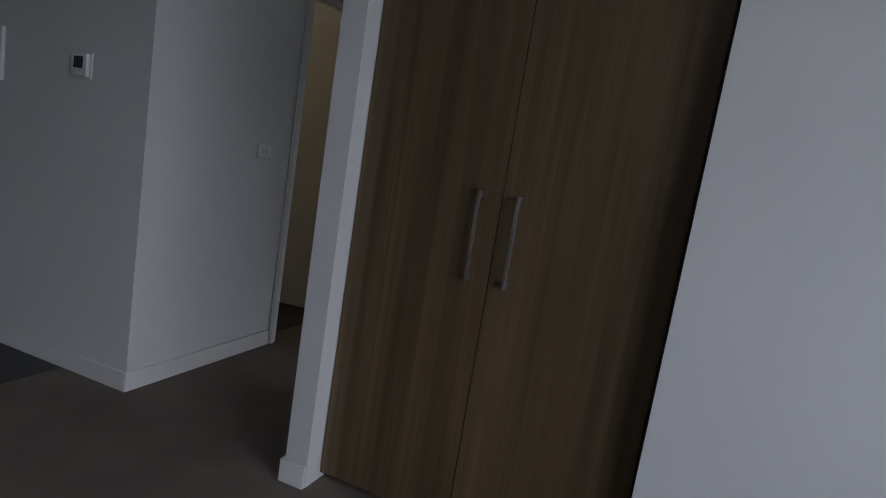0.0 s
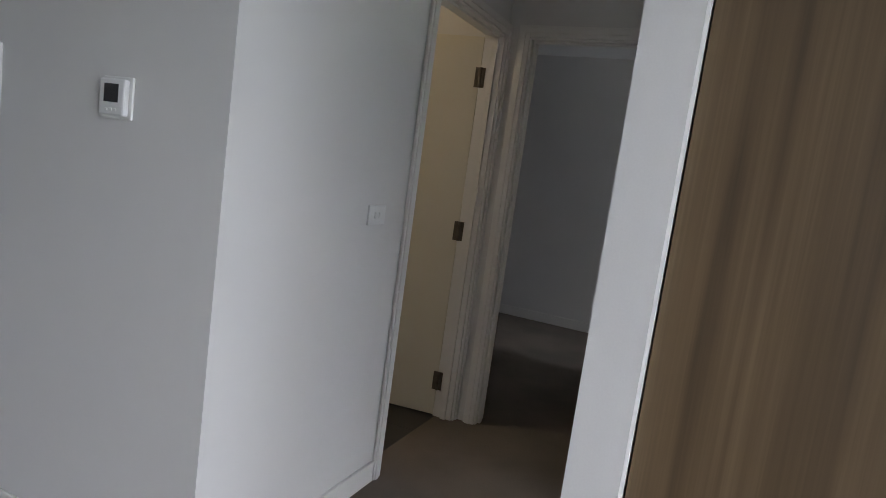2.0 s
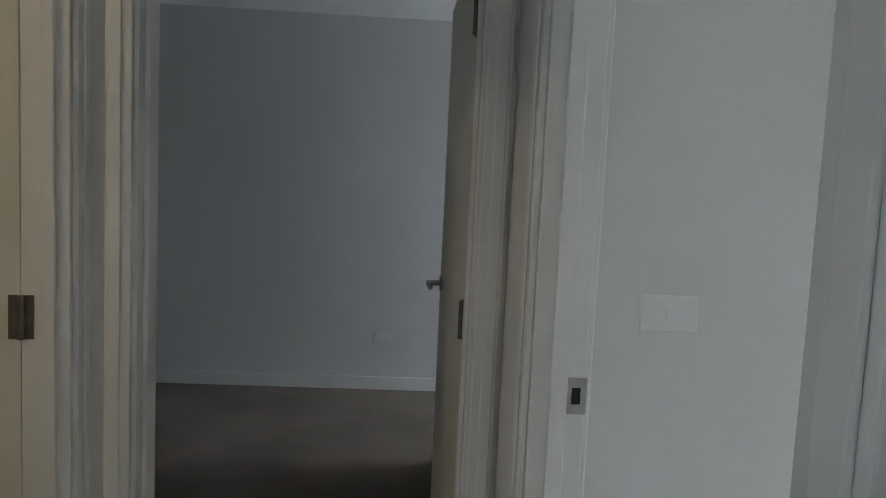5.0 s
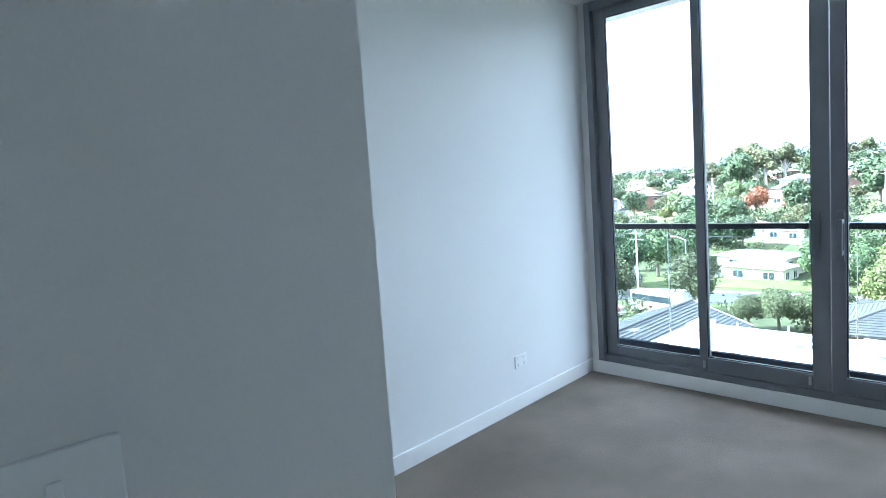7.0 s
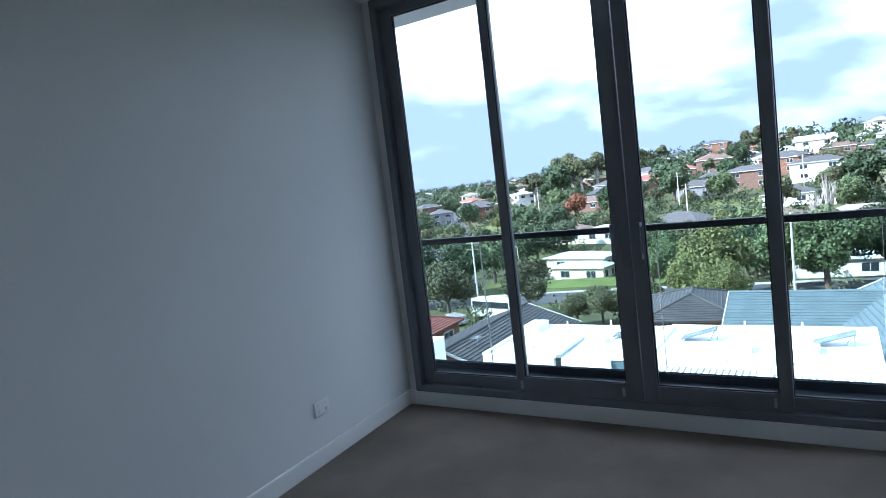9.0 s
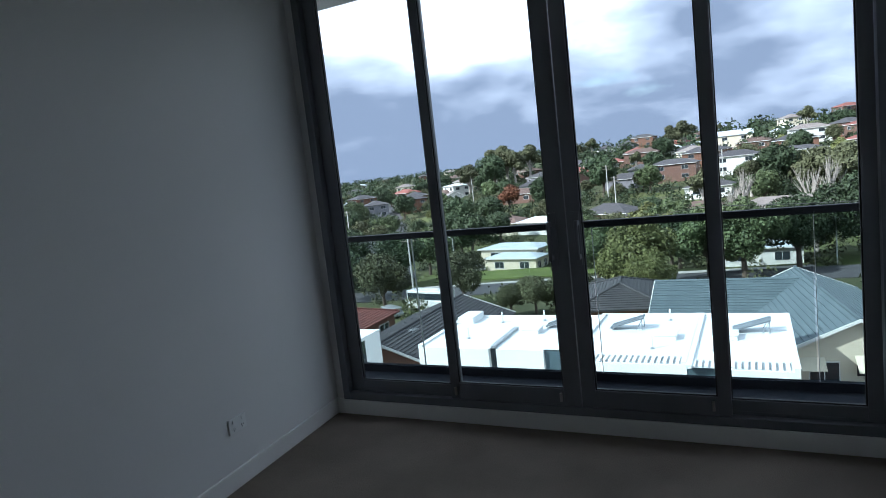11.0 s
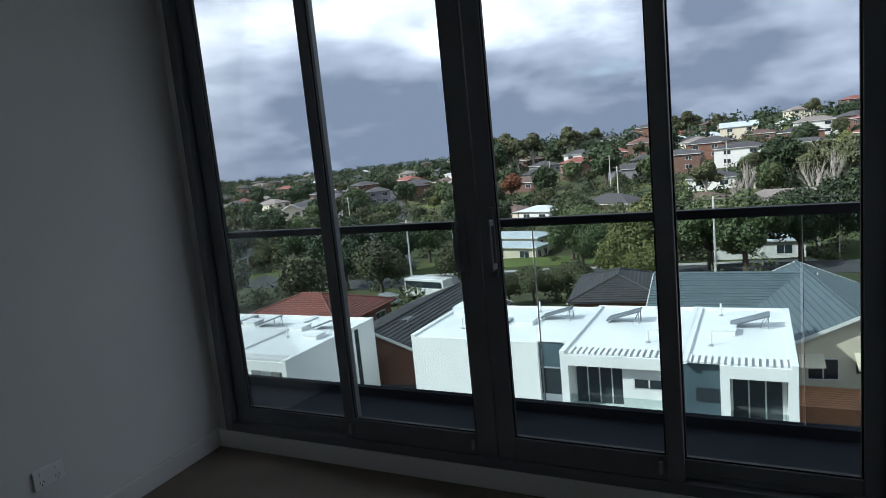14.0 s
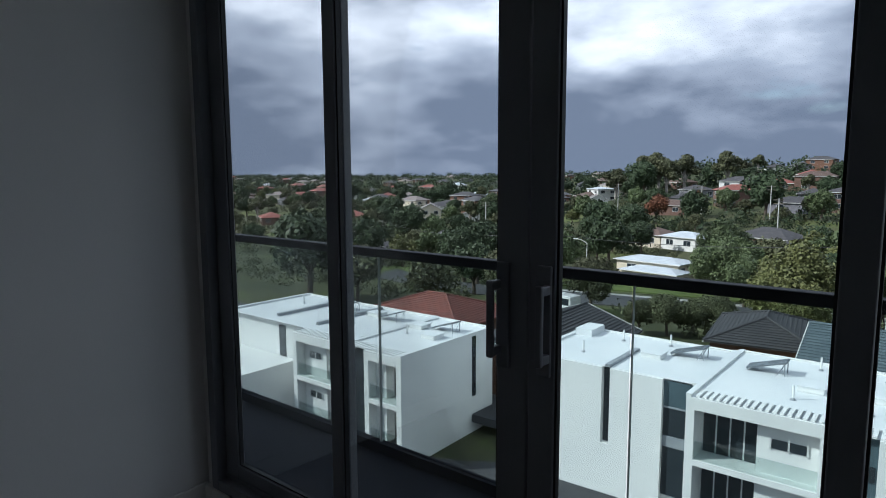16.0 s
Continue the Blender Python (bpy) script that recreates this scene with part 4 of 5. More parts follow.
tb = thing("townhouse", "white townhouse with framed balconies under roof louvres", "townhouse", "white townhouses")
part("wall", boxes((36.4, 44.8, 4.6, 10.88, LOW - 2.2, TOP - 0.004)), M["white"], tb)
part("roof", boxes((36.0, 44.6, 4.62, 10.86, TOP, TOP + 0.03)), M["roofmem"], tb)
framed_bay(tb, 34.7, 4.6, 10.85, 1.5, 36.4, (7.75, 10.4), (5.05, 7.7))
louvres(tb, 34.85, 35.95, 4.9, 10.5)
parapet(tb, 34.7, 44.8, 4.6, 10.86, 0.14)

tc = thing("townhouse", "white end townhouse with a glazed link and balconies", "townhouse", "white townhouses")
part("wall", boxes((36.0, 44.8, -0.45, 4.58, LOW - 2.2, TOP - 0.004)), M["white"], tc)
part("roof", boxes((35.6, 44.6, -0.43, 4.56, TOP, TOP + 0.03)), M["roofmem"], tc)
framed_bay(tc, 34.2, -0.45, 2.85, 1.6, 36.0, (0.15, 2.4))
g = part("link_glazing", boxes((34.75, 34.83, 2.86, 4.58, LOW, TOP - 0.08)), M["tealpanel"], tc, "blue-grey glazed link")
part("link_window", boxes((34.70, 34.75, 2.95, 4.0, -11.8, -11.1)), M["darkglass"], g)
part("link_cap", boxes((34.6, 36.0, 2.86, 4.58, TOP - 0.08, TOP - 0.004)), M["white"], tc)
louvres(tc, 34.35, 35.5, -0.1, 4.4)
parapet(tc, 34.2, 44.8, -0.45, 4.58, 0.14)

TOP = -10.15
td = thing("townhouse", "white corner townhouse with stacked balconies", "townhouse", "white townhouses")
part("wall", boxes((33.0, 41.6, 27.3, 32.6, LOW - 2.2, TOP - 0.004)), M["white"], td)
part("roof", boxes((32.6, 41.5, 27.3, 32.6, TOP, TOP + 0.03)), M["roofmem"], td)
framed_bay(td, 31.5, 27.28, 30.6, 1.5, 33.0, (27.8, 29.2), (29.2, 30.15))
part("link_glazing", boxes((32.2, 32.28, 30.62, 32.6, LOW, TOP - 0.08)), M["darkglass"], td, "tall dark stair glazing")
part("link_cap", boxes((32.1, 33.0, 30.62, 32.6, TOP - 0.08, TOP - 0.004)), M["white"], td)
part("slot_window", boxes((39.0, 39.45, 27.27, 27.31, -14.7, TOP - 0.1)), M["darkglass"], td, "tall dark slot window")
louvres(td, 31.65, 32.7, 27.6, 32.4)
parapet(td, 31.5, 41.6, 27.28, 32.6, 0.14)

te = thing("townhouse", "white townhouse further along the row", "townhouse", "white townhouses")
part("wall", boxes((33.4, 41.6, 32.62, 48.6, LOW - 2.2, TOP - 0.004)), M["white"], te)
part("roof", boxes((32.9, 41.5, 32.62, 48.4, TOP, TOP + 0.03)), M["roofmem"], te)
framed_bay(te, 31.6, 32.62, 38.2, 1.6, 33.4, (33.2, 35.2), (35.3, 37.7))
part("slot_window", boxes((33.36, 33.41, 41.4, 42.2, -13.4, -10.5)), M["darkglass"], te, "dark slot window")
part("slot_window", boxes((33.36, 33.41, 38.6, 39.6, -13.0, -10.6)), M["darkglass"], te, "dark slot window")
part("garage_box", boxes((27.5, 33.3, 40.0, 49.5, LOW - 2.2, -13.0)), M["white"], te, "low white garage block")
louvres(te, 31.75, 32.8, 33.0, 38.0)
parapet(te, 33.4, 41.6, 32.62, 48.6, 0.16)
part("roof_divider", boxes((34.0, 41.0, 38.1, 38.4, TOP + 0.03, TOP + 0.28), (34.0, 41.0, 43.0, 43.3, TOP + 0.03, TOP + 0.28)), M["greymetal"], te)


def roof_top(y):
    return (-9.72 if y < 24 else -10.15) + 0.03


def collector(x, y, turn=0):
    t = thing("solar_collector", "tilted grey solar collector on a white roof", "solar panel", "roof collectors", pose(x, y, roof_top(y), 0, 0, turn))
    part("panel", boxes((-0.5, 0.5, -1.05, 1.05, -0.045, 0.045), bevel=0.01), M["panel"], t, m=pose(0, 0, 0.46, -17, 0, 0))
    for sx in (-0.42, 0.42):
        bm = bmesh.new()
        add_rod(bm, (sx, 0.92, 0.0), (sx, 0.92, 0.18), 0.03, 6)
        part("leg", bm, M["greymetal"], t)
        bm = bmesh.new()
        add_rod(bm, (sx, -0.92, 0.0), (sx, -0.92, 0.76), 0.03, 6)
        add_rod(bm, (sx, -0.55, 0.0), (sx, -0.92, 0.70), 0.02, 6)
        part("leg", bm, M["greymetal"], t)


def vent(x, y, h=0.75):
    t = thing("vent_pipe", "white plastic vent pipe on a white roof", "vent pipe", "roof vents", pose(x, y, roof_top(y)))
    bm = bmesh.new()
    add_rod(bm, (0, 0, 0), (0, 0, h), 0.055, 10)
    part("pipe", bm, M["white"], t)
    bm = bmesh.new()
    add_rod(bm, (0, 0, 0), (0, 0, 0.10), 0.16, 12, 0.07)
    part("collar", bm, M["greymetal"], t)


def hatch(x, y):
    t = thing("roof_unit", "low white rooftop box on a white roof", "rooftop unit", "rooftop units", pose(x, y, roof_top(y)))
    part("body", boxes((-0.55, 0.55, -0.6, 0.6, 0, 0.28), bevel=0.03), M["white"], t)
    part("lid", boxes((-0.6, 0.6, -0.65, 0.65, 0.28, 0.33)), M["roofmem"], t)


for c in ((41.6, 12.9), (41.4, 8.6), (41.0, 1.6), (38.8, 29.5), (38.8, 35.0), (39.2, 40.5)):
    collector(*c)
for c in ((38.6, 18.4), (42.6, 17.5), (43.2, 14.6), (43.4, 6.3), (37.3, 6.6), (43.2, 3.2), (37.2, 3.4), (38.6, 45.6), (36.4, 31.2), (36.0, 36.3), (40.6, 42.0)):
    vent(*c)
for c in ((40.3, 14.6), (39.4, 6.1), (39.6, 2.9), (39.2, 37.0), (36.6, 29.0), (38.3, 31.6)):
    hatch(*c)

# ---- houses on the slopes ----
house(123.0, 45.3, 13, 6.5, "cream", "roof_metal", "cream brick house with a stepped pale metal roof", 80, 1, 0.8, True, -18.3)
house(118.2, 43.6, 11, 5.0, "cream", "roof_metal", "cream lower wing with a pale metal roof", 80, 1, 0.8, True, -19.6)
house(196, 164, 11, 8, "cream", "roof_grey", "cream weatherboard two-storey gabled house", 40, 2, 2.2, False, chimney=True)
house(167, 229, 13, 9, "redbrick", "roof_red", "orange brick house with a red hip roof", 60, 1, 2.0, True)
house(229, 108, 9, 7, "offwhite", "roof_grey", "small white gabled house", 30, 2, 2.0, False)
house(229, 231, 13, 9, "redbrick", "roof_brown", "tan brick house with a brown roof", 50, 1, 2.0, True)
house(233, 6, 15, 9, "offwhite", "roof_dark", "white two-storey house with a dark hip roof", 88, 2, 1.7, True)
house(229, -12, 15, 9, "offwhite", "roof_dark", "white two-storey house with a flat dark roof", 92, 2, 1.2, True)
house(275, 69, 12, 9, "offwhite", "roof_dark", "white house with a dark hip roof", 84, 2, 1.8, True)
house(231, 25, 15, 9, "redbrick", "roof_dark", "red brick two-storey house with a dark roof", 86, 2, 1.6, True)
house(223, 77, 13, 9, "redbrick", "roof_brown", "red brick house with a brown roof", 80, 1, 1.8, True)
house(228, 40, 14, 9, "greywall", "roof_dark", "grey house with a dark roof", 85, 1, 1.8, True)
house(158, 12, 11, 8, "redbrick", "roof_brown", "red brick house half hidden by trees", 85, 1, 1.8, True)
house(151, -4.5, 20, 11, "cream", "roof_grey", "long house with a grey-brown hip roof", 84, 1, 2.4, True)
house(165, 34, 13, 9, "brick", "roof_dark", "brick house with a charcoal hip roof", 70, 1, 2.2, True)
house(148, 26, 13, 9, "brick", "roof_dark", "brick house with a charcoal roof among trees", 95, 1, 2.0, True)
house(166, 63, 12, 8, "cream", "roof_brown", "cream house with a brown roof", 75, 1, 1.7, True)
house(162, 52, 10, 7, "offwhite", "roof_metal", "house with a pale metal roof", 70, 1, 1.2, True)
house(192, 12, 12, 8, "offwhite", "roof_dark", "white house with arched openings", 85, 1, 1.7, True)
house(316, 8, 15, 10, "cream", "roof_metal", "cream ridge-top house with a pale roof", 90, 2, 2.2, False)
house(316, 21, 14, 9, "offwhite", "roof_metal", "white ridge-top house with a pale roof", 90, 1, 2.0, True)
house(262, -13, 14, 9, "brick", "roof_dark", "brick house with a dark roof", 88, 2, 1.8, True)
house(262, 16, 13, 9, "greywall", "roof_brown", "grey house with a brown roof", 92, 2, 1.8, True)
house(290, 44, 14, 9, "redbrick", "roof_brown", "red brick ridge house", 88, 2, 1.8, True)
house(292, 58, 13, 9, "redbrick", "roof_red", "red roofed ridge house", 88, 1, 1.8, True)
house(300, -20, 15, 9, "offwhite", "roof_grey", "white ridge house with a grey roof", 90, 2, 1.8, True)
house(340, -14, 14, 9, "offwhite", "roof_metal", "white ridge house with a pale roof", 90, 1, 1.8, True)
house(345, 34, 14, 9, "brick", "roof_red", "brick ridge house with a red roof", 90, 1, 2.0, True)
house(244, 154, 14, 10, "greywall", "roof_dark", "dark grey two-storey house with white columns", 35, 2, 1.8, True)
house(200, 172, 12, 8, "cream", "roof_grey", "cream weatherboard house with a steep gable", 45, 1, 2.4, False)
house(205, 150, 8, 6, "offwhite", "roof_dark", "open carport with a white gable", 35, 1, 1.8, False, wins=False)
house(150, 120, 13, 9, "brick", "roof_dark", "brick house with a charcoal gable roof", 40, 1, 2.0, False)
house(146, 150, 14, 9, "cream", "roof_brown", "cream brick house with a brown roof", 30, 1, 1.8, True)
house(141, 90, 13, 9, "brick", "roof_dark", "brick house with a white-trimmed charcoal roof", 60, 1, 2.0, False)
house(185, 196, 13, 9, "redbrick", "roof_red", "brick house with a red tiled roof", 50, 1, 2.0, True)
house(250, 195, 13, 9, "redbrick", "roof_brown", "brick house with a brown tiled roof", 55, 1, 2.0, True)
house(118, 118, 14, 9, "brick", "roof_dark", "brick house with a low dark roof", 20, 1, 1.8, True)
house(300, 270, 14, 9, "offwhite", "roof_grey", "white house with a grey roof", 40, 1, 2.0, True)
house(280, 130, 12, 9, "offwhite", "roof_metal", "white cubic house high on the slope", 50, 2, 1.0, True)
house(110, 1, 12, 7, "offwhite", "roof_metal", "white shed with a pale roof behind trees", 90, 1, 0.8, True)

rng = random.Random(7)
kinds = [("redbrick", "roof_brown"), ("brick", "roof_dark"), ("offwhite", "roof_dark"), ("cream", "roof_grey"), ("offwhite", "roof_metal"), ("redbrick", "roof_red"), ("greywall", "roof_dark")]
proto = [house(700 + 30 * i, 60 + 50 * i, 13, 9, a, b, "distant suburban house among trees", 20 * i, 1 + i % 2, 1.9, True, group="distant houses") for i, (a, b) in enumerate(kinds)]
for i in range(190):
    far = rng.uniform(0.0, 1.0)
    x = 235 + 560 * far ** 1.6
    y = x * rng.uniform(-0.20, 2.0)
    if y < 0.33 * x and x > 430:
        continue
    copy_thing(proto[i % len(proto)], pose(x, y, land(x, y), 0, 0, rng.uniform(0, 180)))


# ---- trees ----
def leaf_cloud(lobes, size, count, seed, flat=1.0):
    """Many small leaf clumps round several lobes: rows of x, y, z, radius."""
    g = np.random.RandomState(seed)
    vs, fs = [], []
    vol = sum(r ** 2 for *_, r in lobes)
    for lx, ly, lz, r in lobes:
        n = int(count * r ** 2 / vol)
        d = g.normal(size=(n, 3)); d /= np.linalg.norm(d, axis=1)[:, None]
        rad = r * (0.62 + 0.42 * g.rand(n) ** 0.6) * (1 + 0.16 * np.sin(d[:, 0] * 5 + seed) * np.cos(d[:, 2] * 4 + lx))
        p = d * rad[:, None] * (1, 1, flat) + (lx, ly, lz)
        for q, nd in zip(p, d):
            a = g.normal(size=3); u = np.cross(nd + 0.7 * a, g.normal(size=3)); u /= np.linalg.norm(u) + 1e-9
            v = np.cross(nd + 0.5 * a, u); v /= np.linalg.norm(v) + 1e-9
            s = size * (0.6 + 0.8 * g.rand())
            k = len(vs)
            vs += [tuple(q - s * u), tuple(q + s * 0.55 * v + 0.15 * s * nd), tuple(q + s * u), tuple(q - s * 0.55 * v - 0.1 * s * nd)]
            fs.append((k, k + 1, k + 2, k + 3))
    return vs, fs


def tree(label, leaf, h, r, seed, count=2600, size=0.32, bark="bark", tall=1.0, bare=False):
    """A tapered trunk that forks into limbs, under an uneven crown. Built at the origin."""
    g = random.Random(seed)
    t = thing("tree", label, "tree", "garden trees")
    bm = bmesh.new()
    fork = h * (0.30 if not bare else 0.22)
    add_rod(bm, (0, 0, -0.8), (0.05 * r, 0, fork), 0.045 * h, 9, 0.030 * h)
    lobes = []
    n = 8 if not bare else 11
    for i in range(n):
        a = 2 * math.pi * i / n + g.uniform(-0.4, 0.4)
        out, up = r * g.uniform(0.25, 0.72), g.uniform(0.50, 0.86) * h
        tip = (out * math.cos(a), out * math.sin(a), up)
        midp = (tip[0] * 0.45, tip[1] * 0.45, fork + (up - fork) * 0.55)
        add_rod(bm, (0.05 * r, 0, fork - 0.1), midp, 0.020 * h, 6, 0.012 * h)
        add_rod(bm, midp, tip, 0.012 * h, 6, 0.004 * h)
        if bare:
            for k in range(7):
                e = (tip[0] + g.uniform(-0.3, 0.3) * r, tip[1] + g.uniform(-0.3, 0.3) * r, up + g.uniform(0.02, 0.28) * h)
                add_rod(bm, (midp[0] + (tip[0] - midp[0]) * k / 7, midp[1] + (tip[1] - midp[1]) * k / 7, midp[2] + (up - midp[2]) * k / 7), e, 0.006 * h, 4, 0.001 * h)
        lobes.append((tip[0], tip[1], up * 0.96, r * g.uniform(0.34, 0.52)))
    lobes.append((0, 0, h * 0.72, r * 0.6))
    lobes.append((g.uniform(-0.2, 0.2) * r, g.uniform(-0.2, 0.2) * r, h * 0.86, r * 0.42))
    part("trunk", bm, M[bark], t)
    if not bare:
        vs, fs = leaf_cloud(lobes, size, count, seed, tall)
        m = bpy.data.meshes.new("crown")
        m.from_pydata(vs, [], fs)
        m.materials.append(M[leaf])
        c = new("crown", m)
        c.parent = t
    return t


def plant(proto_tree, x, y, turn, s=1.0, sz=None, base=None):
    z = land(x, y) if base is None else base
    c = copy_thing(proto_tree, pose(x, y, z, 0, 0, turn))
    c.scale = (s, s, sz or s)
    return c


P = {
    "round": tree("rounded bright green garden tree", "leaf_mid", 9.0, 4.3, 11, 3700, 0.34),
    "lime": tree("yellow-green leafy garden tree", "leaf_lime", 8.5, 4.0, 12, 3500, 0.34),
    "dark": tree("dark green broad garden tree", "leaf_dark", 10.0, 4.8, 13, 3600, 0.38),
    "olive": tree("olive grey-green shrubby tree", "leaf_olive", 7.0, 3.8, 14, 3400, 0.30),
    "gum": tree("tall eucalypt with an open dark crown", "leaf_olive", 17.0, 6.0, 15, 3800, 0.55, "palebark", 0.75),
    "rust": tree("rust brown autumn tree", "leaf_rust", 8.0, 3.6, 16, 2600, 0.34),
    "bare": tree("bare pale winter tree", "leaf_olive", 10.0, 4.0, 17, bare=True, bark="palebark"),
}
# the same kinds with finer leaves, for the gardens nearest to the flat
FINE = {
    "round": tree("rounded bright green garden tree", "leaf_mid", 9.0, 4.3, 11, 12000, 0.19),
    "lime": tree("yellow-green leafy garden tree", "leaf_lime", 8.5, 4.0, 12, 11000, 0.19),
    "dark": tree("dark green broad garden tree", "leaf_dark", 10.0, 4.8, 13, 11000, 0.22),
    "olive": tree("olive grey-green shrubby tree", "leaf_olive", 7.0, 3.8, 14, 10000, 0.17),
}
spots = (("round", 127, 34, 1.15), ("round", 122, 30, 0.9), ("olive", 71, 24.5, 0.62), ("olive", 74.5, 20.5, 0.62), ("olive", 70, 27.3, 0.52), ("olive", 73, 22.6, 0.55), ("round", 103, 27, 1.05), ("round", 99, 23.5, 0.8), ("lime", 85, 14.5, 1.15), ("lime", 82, 17, 0.8), ("lime", 78, 12.5, 0.7))
for i, (k, x, y, s) in enumerate(spots):
    plant(FINE[k], x, y, 47 * i, s)
spots = (("round", 94, 7, 1.1), ("round", 91, 2.5, 1.15), ("dark", 98, -4, 1.0), ("dark", 104, -12, 1.15), ("round", 108, -14, 1.1), ("lime", 99, 3, 0.8), ("lime", 112, -7, 0.9), ("olive", 77, 49, 1.1), ("dark", 93, 66, 1.1), ("dark", 97, 72, 1.0), ("dark", 104, 62, 1.0), ("round", 190, 130, 1.3))
for i, (k, x, y, s) in enumerate(spots):
    plant(FINE[k], x, y, 31 + 61 * i, s)
spots = (("gum", 282, 104, 1.15), ("gum", 288, 112, 1.1), ("gum", 276, 98, 0.95), ("gum", 292, 96, 1.0), ("dark", 270, 106, 1.6), ("gum", 268, 118, 0.9), ("gum", 330, 30, 0.9), ("gum", 336, 36, 0.8), ("gum", 350, 18, 0.65), ("gum", 360, -24, 0.7), ("gum", 372, 84, 0.65), ("dark", 210, 45, 1.35))
for i, (k, x, y, s) in enumerate(spots):
    plant(P[k], x, y, 17 + 53 * i, s)
spots = (("bare", 158, 3, 1.0), ("bare", 155, -9.5, 0.95), ("bare", 150, 5, 0.8), ("olive", 182, -13, 1.5), ("olive", 178, -20, 1.6), ("dark", 186, -4, 1.2), ("rust", 200, 74, 1.1), ("dark", 146, 130, 1.2), ("round", 150, 124, 1.0), ("dark", 104, 105, 1.1), ("olive", 98, 110, 1.0), ("round", 120, 100, 0.9), ("dark", 84, 60, 0.8), ("olive", 67, 55, 1.0), ("olive", 64, 66, 1.1), ("dark", 62, 74, 1.2))
for i, (k, x, y, s) in enumerate(spots):
    plant(P[k], x, y, 7 + 71 * i, s)
names = ("dark", "round", "dark", "olive", "dark", "gum", "olive", "lime")
n_trees = 0
for i in range(700):
    x = rng.uniform(104, 330)
    y = x * rng.uniform(-0.24, 2.1)
    near_road = min(abs(x - 92), 400)
    if n_trees >= 285 or near_road < 9 or (x < 122 and 0.31 < y / x < 0.47) or any(-13 < x - hx < 7 and abs(y - hy * x / hx) < 7 for hx, hy in SITES):
        continue
    n_trees += 1
    k = names[rng.randrange(len(names))]
    s = rng.uniform(0.55, 1.05) * (0.7 if k == "gum" else 1.0)
    plant(P[k], x, y, rng.uniform(0, 360), s)
for k, o in FINE.items():
    o.location = {"round": (109, 30, land(109, 30)), "lime": (112, 14, land(112, 14)), "dark": (106, 76, land(106, 76)), "olive": (80, 38, land(80, 38))}[k]
for k, o in P.items():
    o.location = {"round": (116, 62, land(116, 62)), "lime": (130, 20, land(130, 20)), "dark": (134, 60, land(134, 60)), "olive": (140, 75, land(140, 75)), "gum": (300, 80, land(300, 80)), "rust": (212, 66, land(212, 66)), "bare": (163, -14, land(163, -14))}[k]

# woods and shrubs too many to count
vs, fs = [], []
g = np.random.RandomState(5)
for i in range(2200):
    x = 300 + 930 * g.rand() ** 1.7
    y = x * g.uniform(-0.30, 2.2)
    r = g.uniform(2.0, 3.8) * (1 + x / 1500)
    v, f = leaf_cloud([(x, y, land(x, y) + r * 0.8, r), (x + r * 0.6, y + r * 0.7, land(x, y) + r * 0.5, r * 0.7)], 0.24 * r, 64, i, 1.05)
    k = len(vs)
    vs += v
    fs += [tuple(q + k for q in a) for a in f]
for i in range(900):
    x = g.uniform(150, 320)
    y = x * g.uniform(-0.24, 1.2)
    if any(-12 < x - hx < 5 and abs(y - hy * x / hx) < 6.5 for hx, hy in SITES):
        continue
    r = g.uniform(1.4, 2.7)
    v, f = leaf_cloud([(x, y, land(x, y) + r * 0.9, r), (x + r * 0.6, y + r * 0.8, land(x, y) + r * 0.6, r * 0.75)], 0.17 * r, 120, i + 9000, 1.05)
    k = len(vs)
    vs += v
    fs += [tuple(q + k for q in a) for a in f]
m = bpy.data.meshes.new("distant_woods")
m.from_pydata(vs, [], fs)
m.materials.append(M["leaf_dark"])
tagged(new("distant_woods", m), "dark tree cover over distant suburbs", "woods", kind="stuff")
vs, fs = [], []
for i in range(1100):
    x = g.uniform(66, 300)
    y = x * g.uniform(-0.24, 2.0)
    if abs(x - 92) < 7 or (76 < x < 122 and 0.31 < y / x < 0.47):
        continue
    r = g.uniform(0.9, 2.4)
    v, f = leaf_cloud([(x, y, land(x, y) + r * 0.5, r), (x + r, y + 0.4 * r, land(x, y) + r * 0.35, r * 0.7)], 0.24, 110, i + 3000, 0.8)
    k = len(vs)
    vs += v
    fs += [tuple(q + k for q in a) for a in f]
m = bpy.data.meshes.new("shrubs")
m.from_pydata(vs, [], fs)
m.materials.append(M["leaf_olive"])
tagged(new("shrubs", m), "garden shrubs and hedges among the houses", "shrubs", kind="stuff")


# ---- street things ----
def power_pole(x, y, h=10.0, arms=2):
    t = thing("power_pole", "weathered timber power pole with crossarms", "power pole", "power poles", pose(x, y, land(x, y)))
    bm = bmesh.new()
    add_rod(bm, (0, 0, -0.5), (0, 0, h), 0.17, 8, 0.11)
    part("post", bm, M["palepole"], t)
    for i in range(arms):
        part("crossarm", boxes((-0.06, 0.06, -1.2, 1.2, h - 0.4 - i * 0.9, h - 0.28 - i * 0.9)), M["pole"], t)
    return (x, y, land(x, y) + h - 0.2)


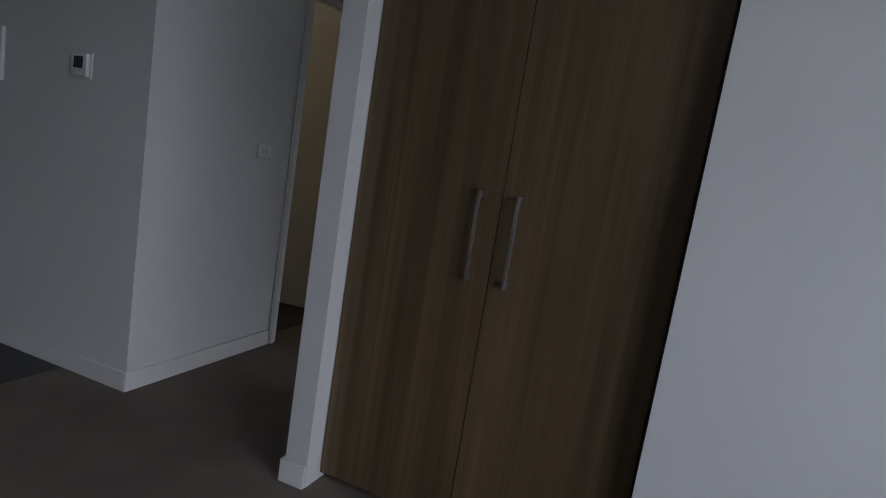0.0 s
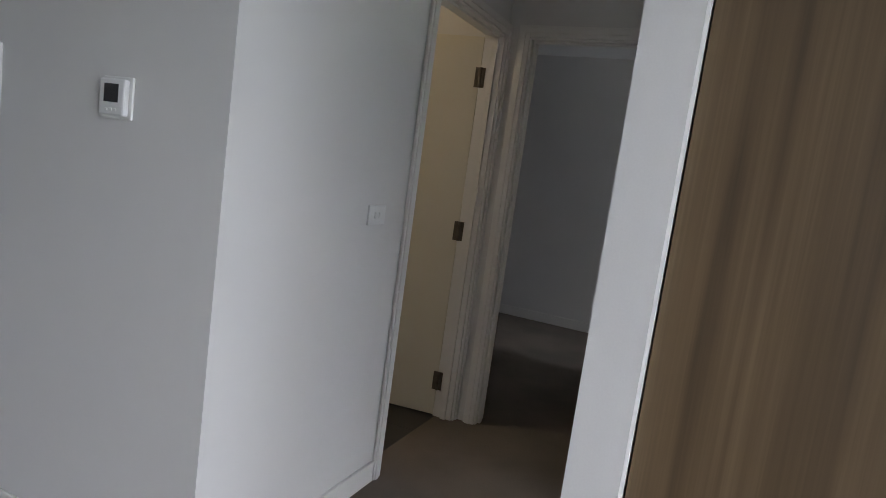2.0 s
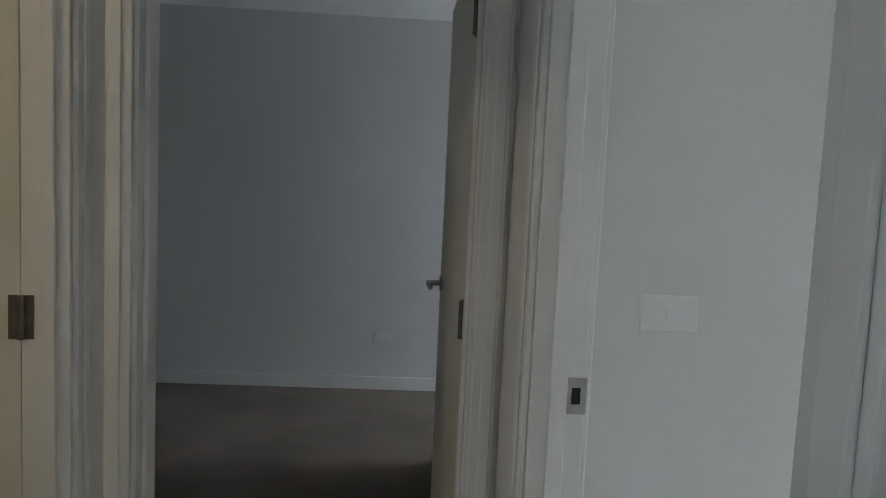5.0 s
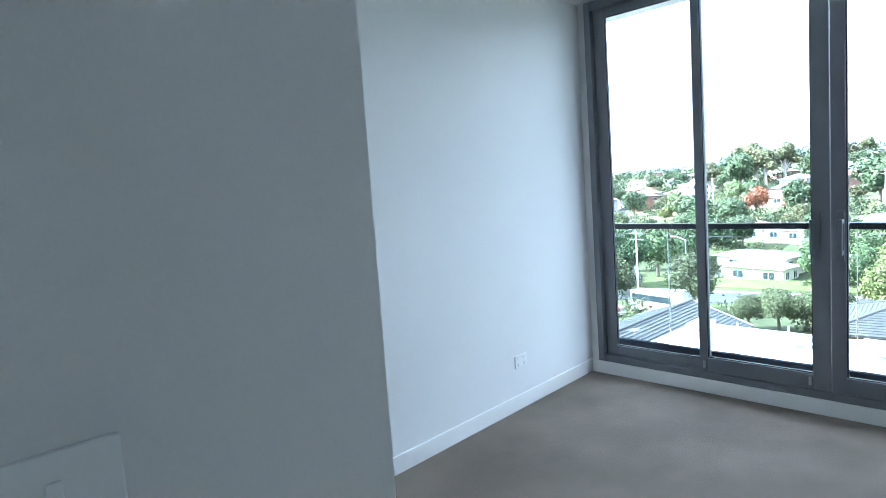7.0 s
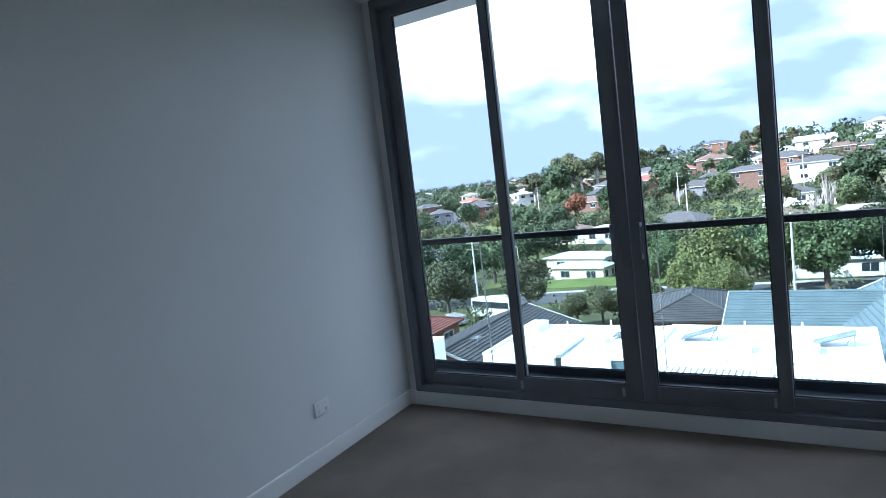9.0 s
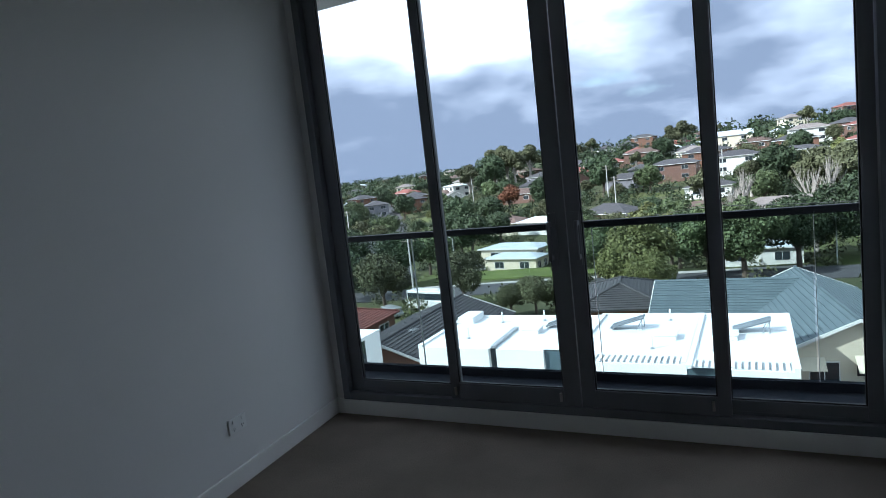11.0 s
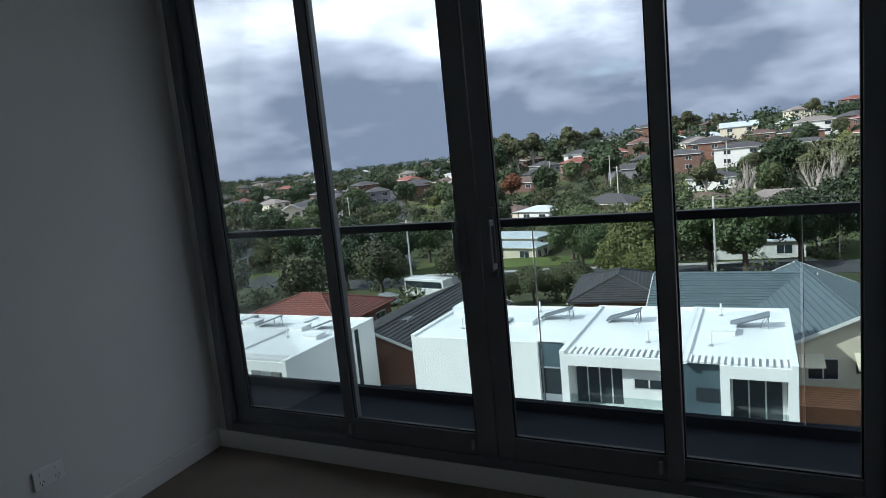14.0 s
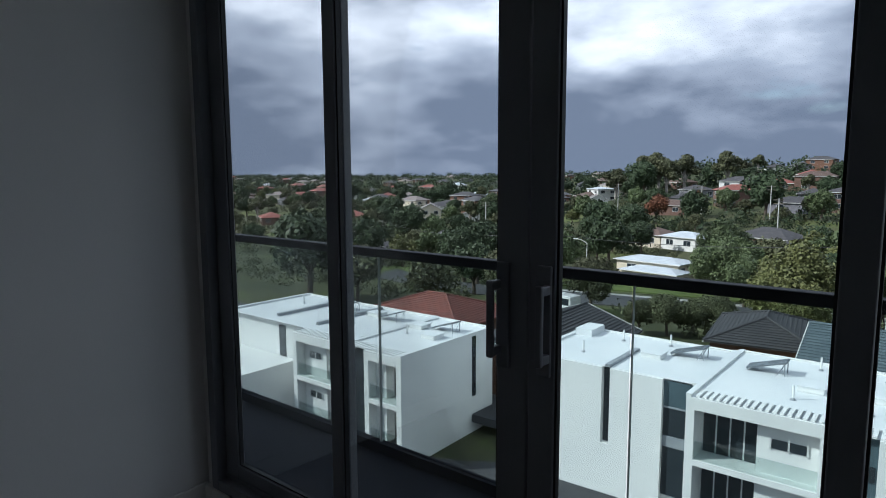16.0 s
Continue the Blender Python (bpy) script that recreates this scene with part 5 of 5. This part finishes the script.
def lamp_post(x, y, h=8.0, d=1):
    t = thing("street_lamp", "pale street lamp with a curved arm", "street lamp", "street lamps", pose(x, y, land(x, y)))
    bm = bmesh.new()
    add_rod(bm, (0, 0, -0.4), (0, 0, h), 0.10, 8, 0.06)
    part("post", bm, M["palepole"], t)
    bm = bmesh.new()
    add_rod(bm, (0, 0, h), (0, d * 1.0, h + 0.5), 0.05, 6)
    add_rod(bm, (0, d * 1.0, h + 0.5), (0, d * 1.9, h + 0.6), 0.05, 6)
    part("arm", bm, M["palepole"], t)
    part("lantern", boxes((-0.15, 0.15, min(d * 1.7, d * 2.4), max(d * 1.7, d * 2.4), h + 0.53, h + 0.66)), M["offwhite"], t)


def cable(a, b, sag=1.0):
    bm = bmesh.new()
    n = 14
    pts = [(a[0] + (b[0] - a[0]) * i / n, a[1] + (b[1] - a[1]) * i / n, a[2] + (b[2] - a[2]) * i / n - sag * 4 * (i / n) * (1 - i / n)) for i in range(n + 1)]
    for p, q in zip(pts[:-1], pts[1:]):
        add_rod(bm, p, q, 0.035, 5)
    tagged(part("cable", bm, M["cable"]), "overhead power cable between poles", "cable", "overhead cables")


p1 = power_pole(85.5, 49.0, 10.5)
p2 = power_pole(112, 108, 10.5)
p3 = power_pole(87, 6, 10.5)
p4 = power_pole(87, -40, 10.5)
cable(p1, p3); cable(p1, p2, 1.6); cable(p3, p4)
for x, y in ((172, 120), (205, 62), (202, 42), (206, 9), (230, 100), (172, 34)):
    power_pole(x, y, 11.0)
lamp_post(97, 47, 8.5, 1)
lamp_post(99, 76, 8.5, -1)
lamp_post(100, -8.5, 8.0, 1)


def vehicle(name, label, paint, m, l, w, h, nose):
    t = thing(name, label, "vehicle", "parked vehicles", m)
    bm = boxes((-l / 2, l / 2, -w / 2, w / 2, 0.35, h * 0.55), (-l / 2 + 0.1, l / 2 - nose, -w / 2 + 0.08, w / 2 - 0.08, h * 0.55, h), bevel=0.10)
    part("body", bm, M[paint], t)
    part("side_glass", boxes((-l / 2 + 0.4, l / 2 - nose - 0.3, -w / 2 + 0.05, w / 2 - 0.05, h * 0.58, h * 0.88)), M["darkglass"], t)
    part("windscreen", boxes((l / 2 - nose - 0.08, l / 2 - nose + 0.02, -w / 2 + 0.2, w / 2 - 0.2, h * 0.58, h * 0.92)), M["darkglass"], t)
    for sx in (-l * 0.32, l * 0.32):
        for sy in (-w / 2 + 0.1, w / 2 - 0.1):
            bm = bmesh.new()
            add_rod(bm, (sx, sy - 0.11, 0.34), (sx, sy + 0.11, 0.34), 0.34, 14)
            wh = part("wheel", bm, M["tyre"], t)
            bm = bmesh.new()
            add_rod(bm, (sx, sy - 0.12, 0.34), (sx, sy + 0.12, 0.34), 0.19, 10)
            part("rim", bm, M["greymetal"], wh)


vehicle("bus", "white minibus parked by the street", "car_white", pose(76.5, 41.5, land(76.5, 41.5), 0, 0, 78), 7.5, 2.3, 2.8, 0.5)
vehicle("car", "silver car parked beside the minibus", "car_silver", pose(71.5, 45.0, land(71.5, 45.0), 0, 0, 60), 4.5, 1.8, 1.5, 1.3)
vehicle("car", "white car under the carport", "car_white", pose(116, 52, land(116, 52), 0, 0, 80), 4.4, 1.8, 1.5, 1.2)
vehicle("car", "silver car on the far street", "car_silver", pose(201, 119, land(201, 119) + 0.3, 0, 0, 40), 4.4, 1.8, 1.5, 1.2)
for i, (x, y) in enumerate(((47.2, 1.6), (48.5, 13.0), (46.8, 27.4))):
    aer = thing("aerial", "thin rooftop television aerial", "aerial", "aerials", pose(x, y, -13.9 if i else -14.0))
    bm = bmesh.new()
    add_rod(bm, (0, 0, -1.5), (0, 0, 2.6), 0.03, 6)
    part("mast", bm, M["greymetal"], aer)
    bm = bmesh.new()
    for k in range(5):
        add_rod(bm, (k * 0.22 - 0.5, -0.4, 2.45), (k * 0.22 - 0.5, 0.4, 2.45), 0.012, 4)
    add_rod(bm, (-0.55, 0, 2.45), (0.45, 0, 2.45), 0.015, 4)
    part("antenna", bm, M["greymetal"], aer)
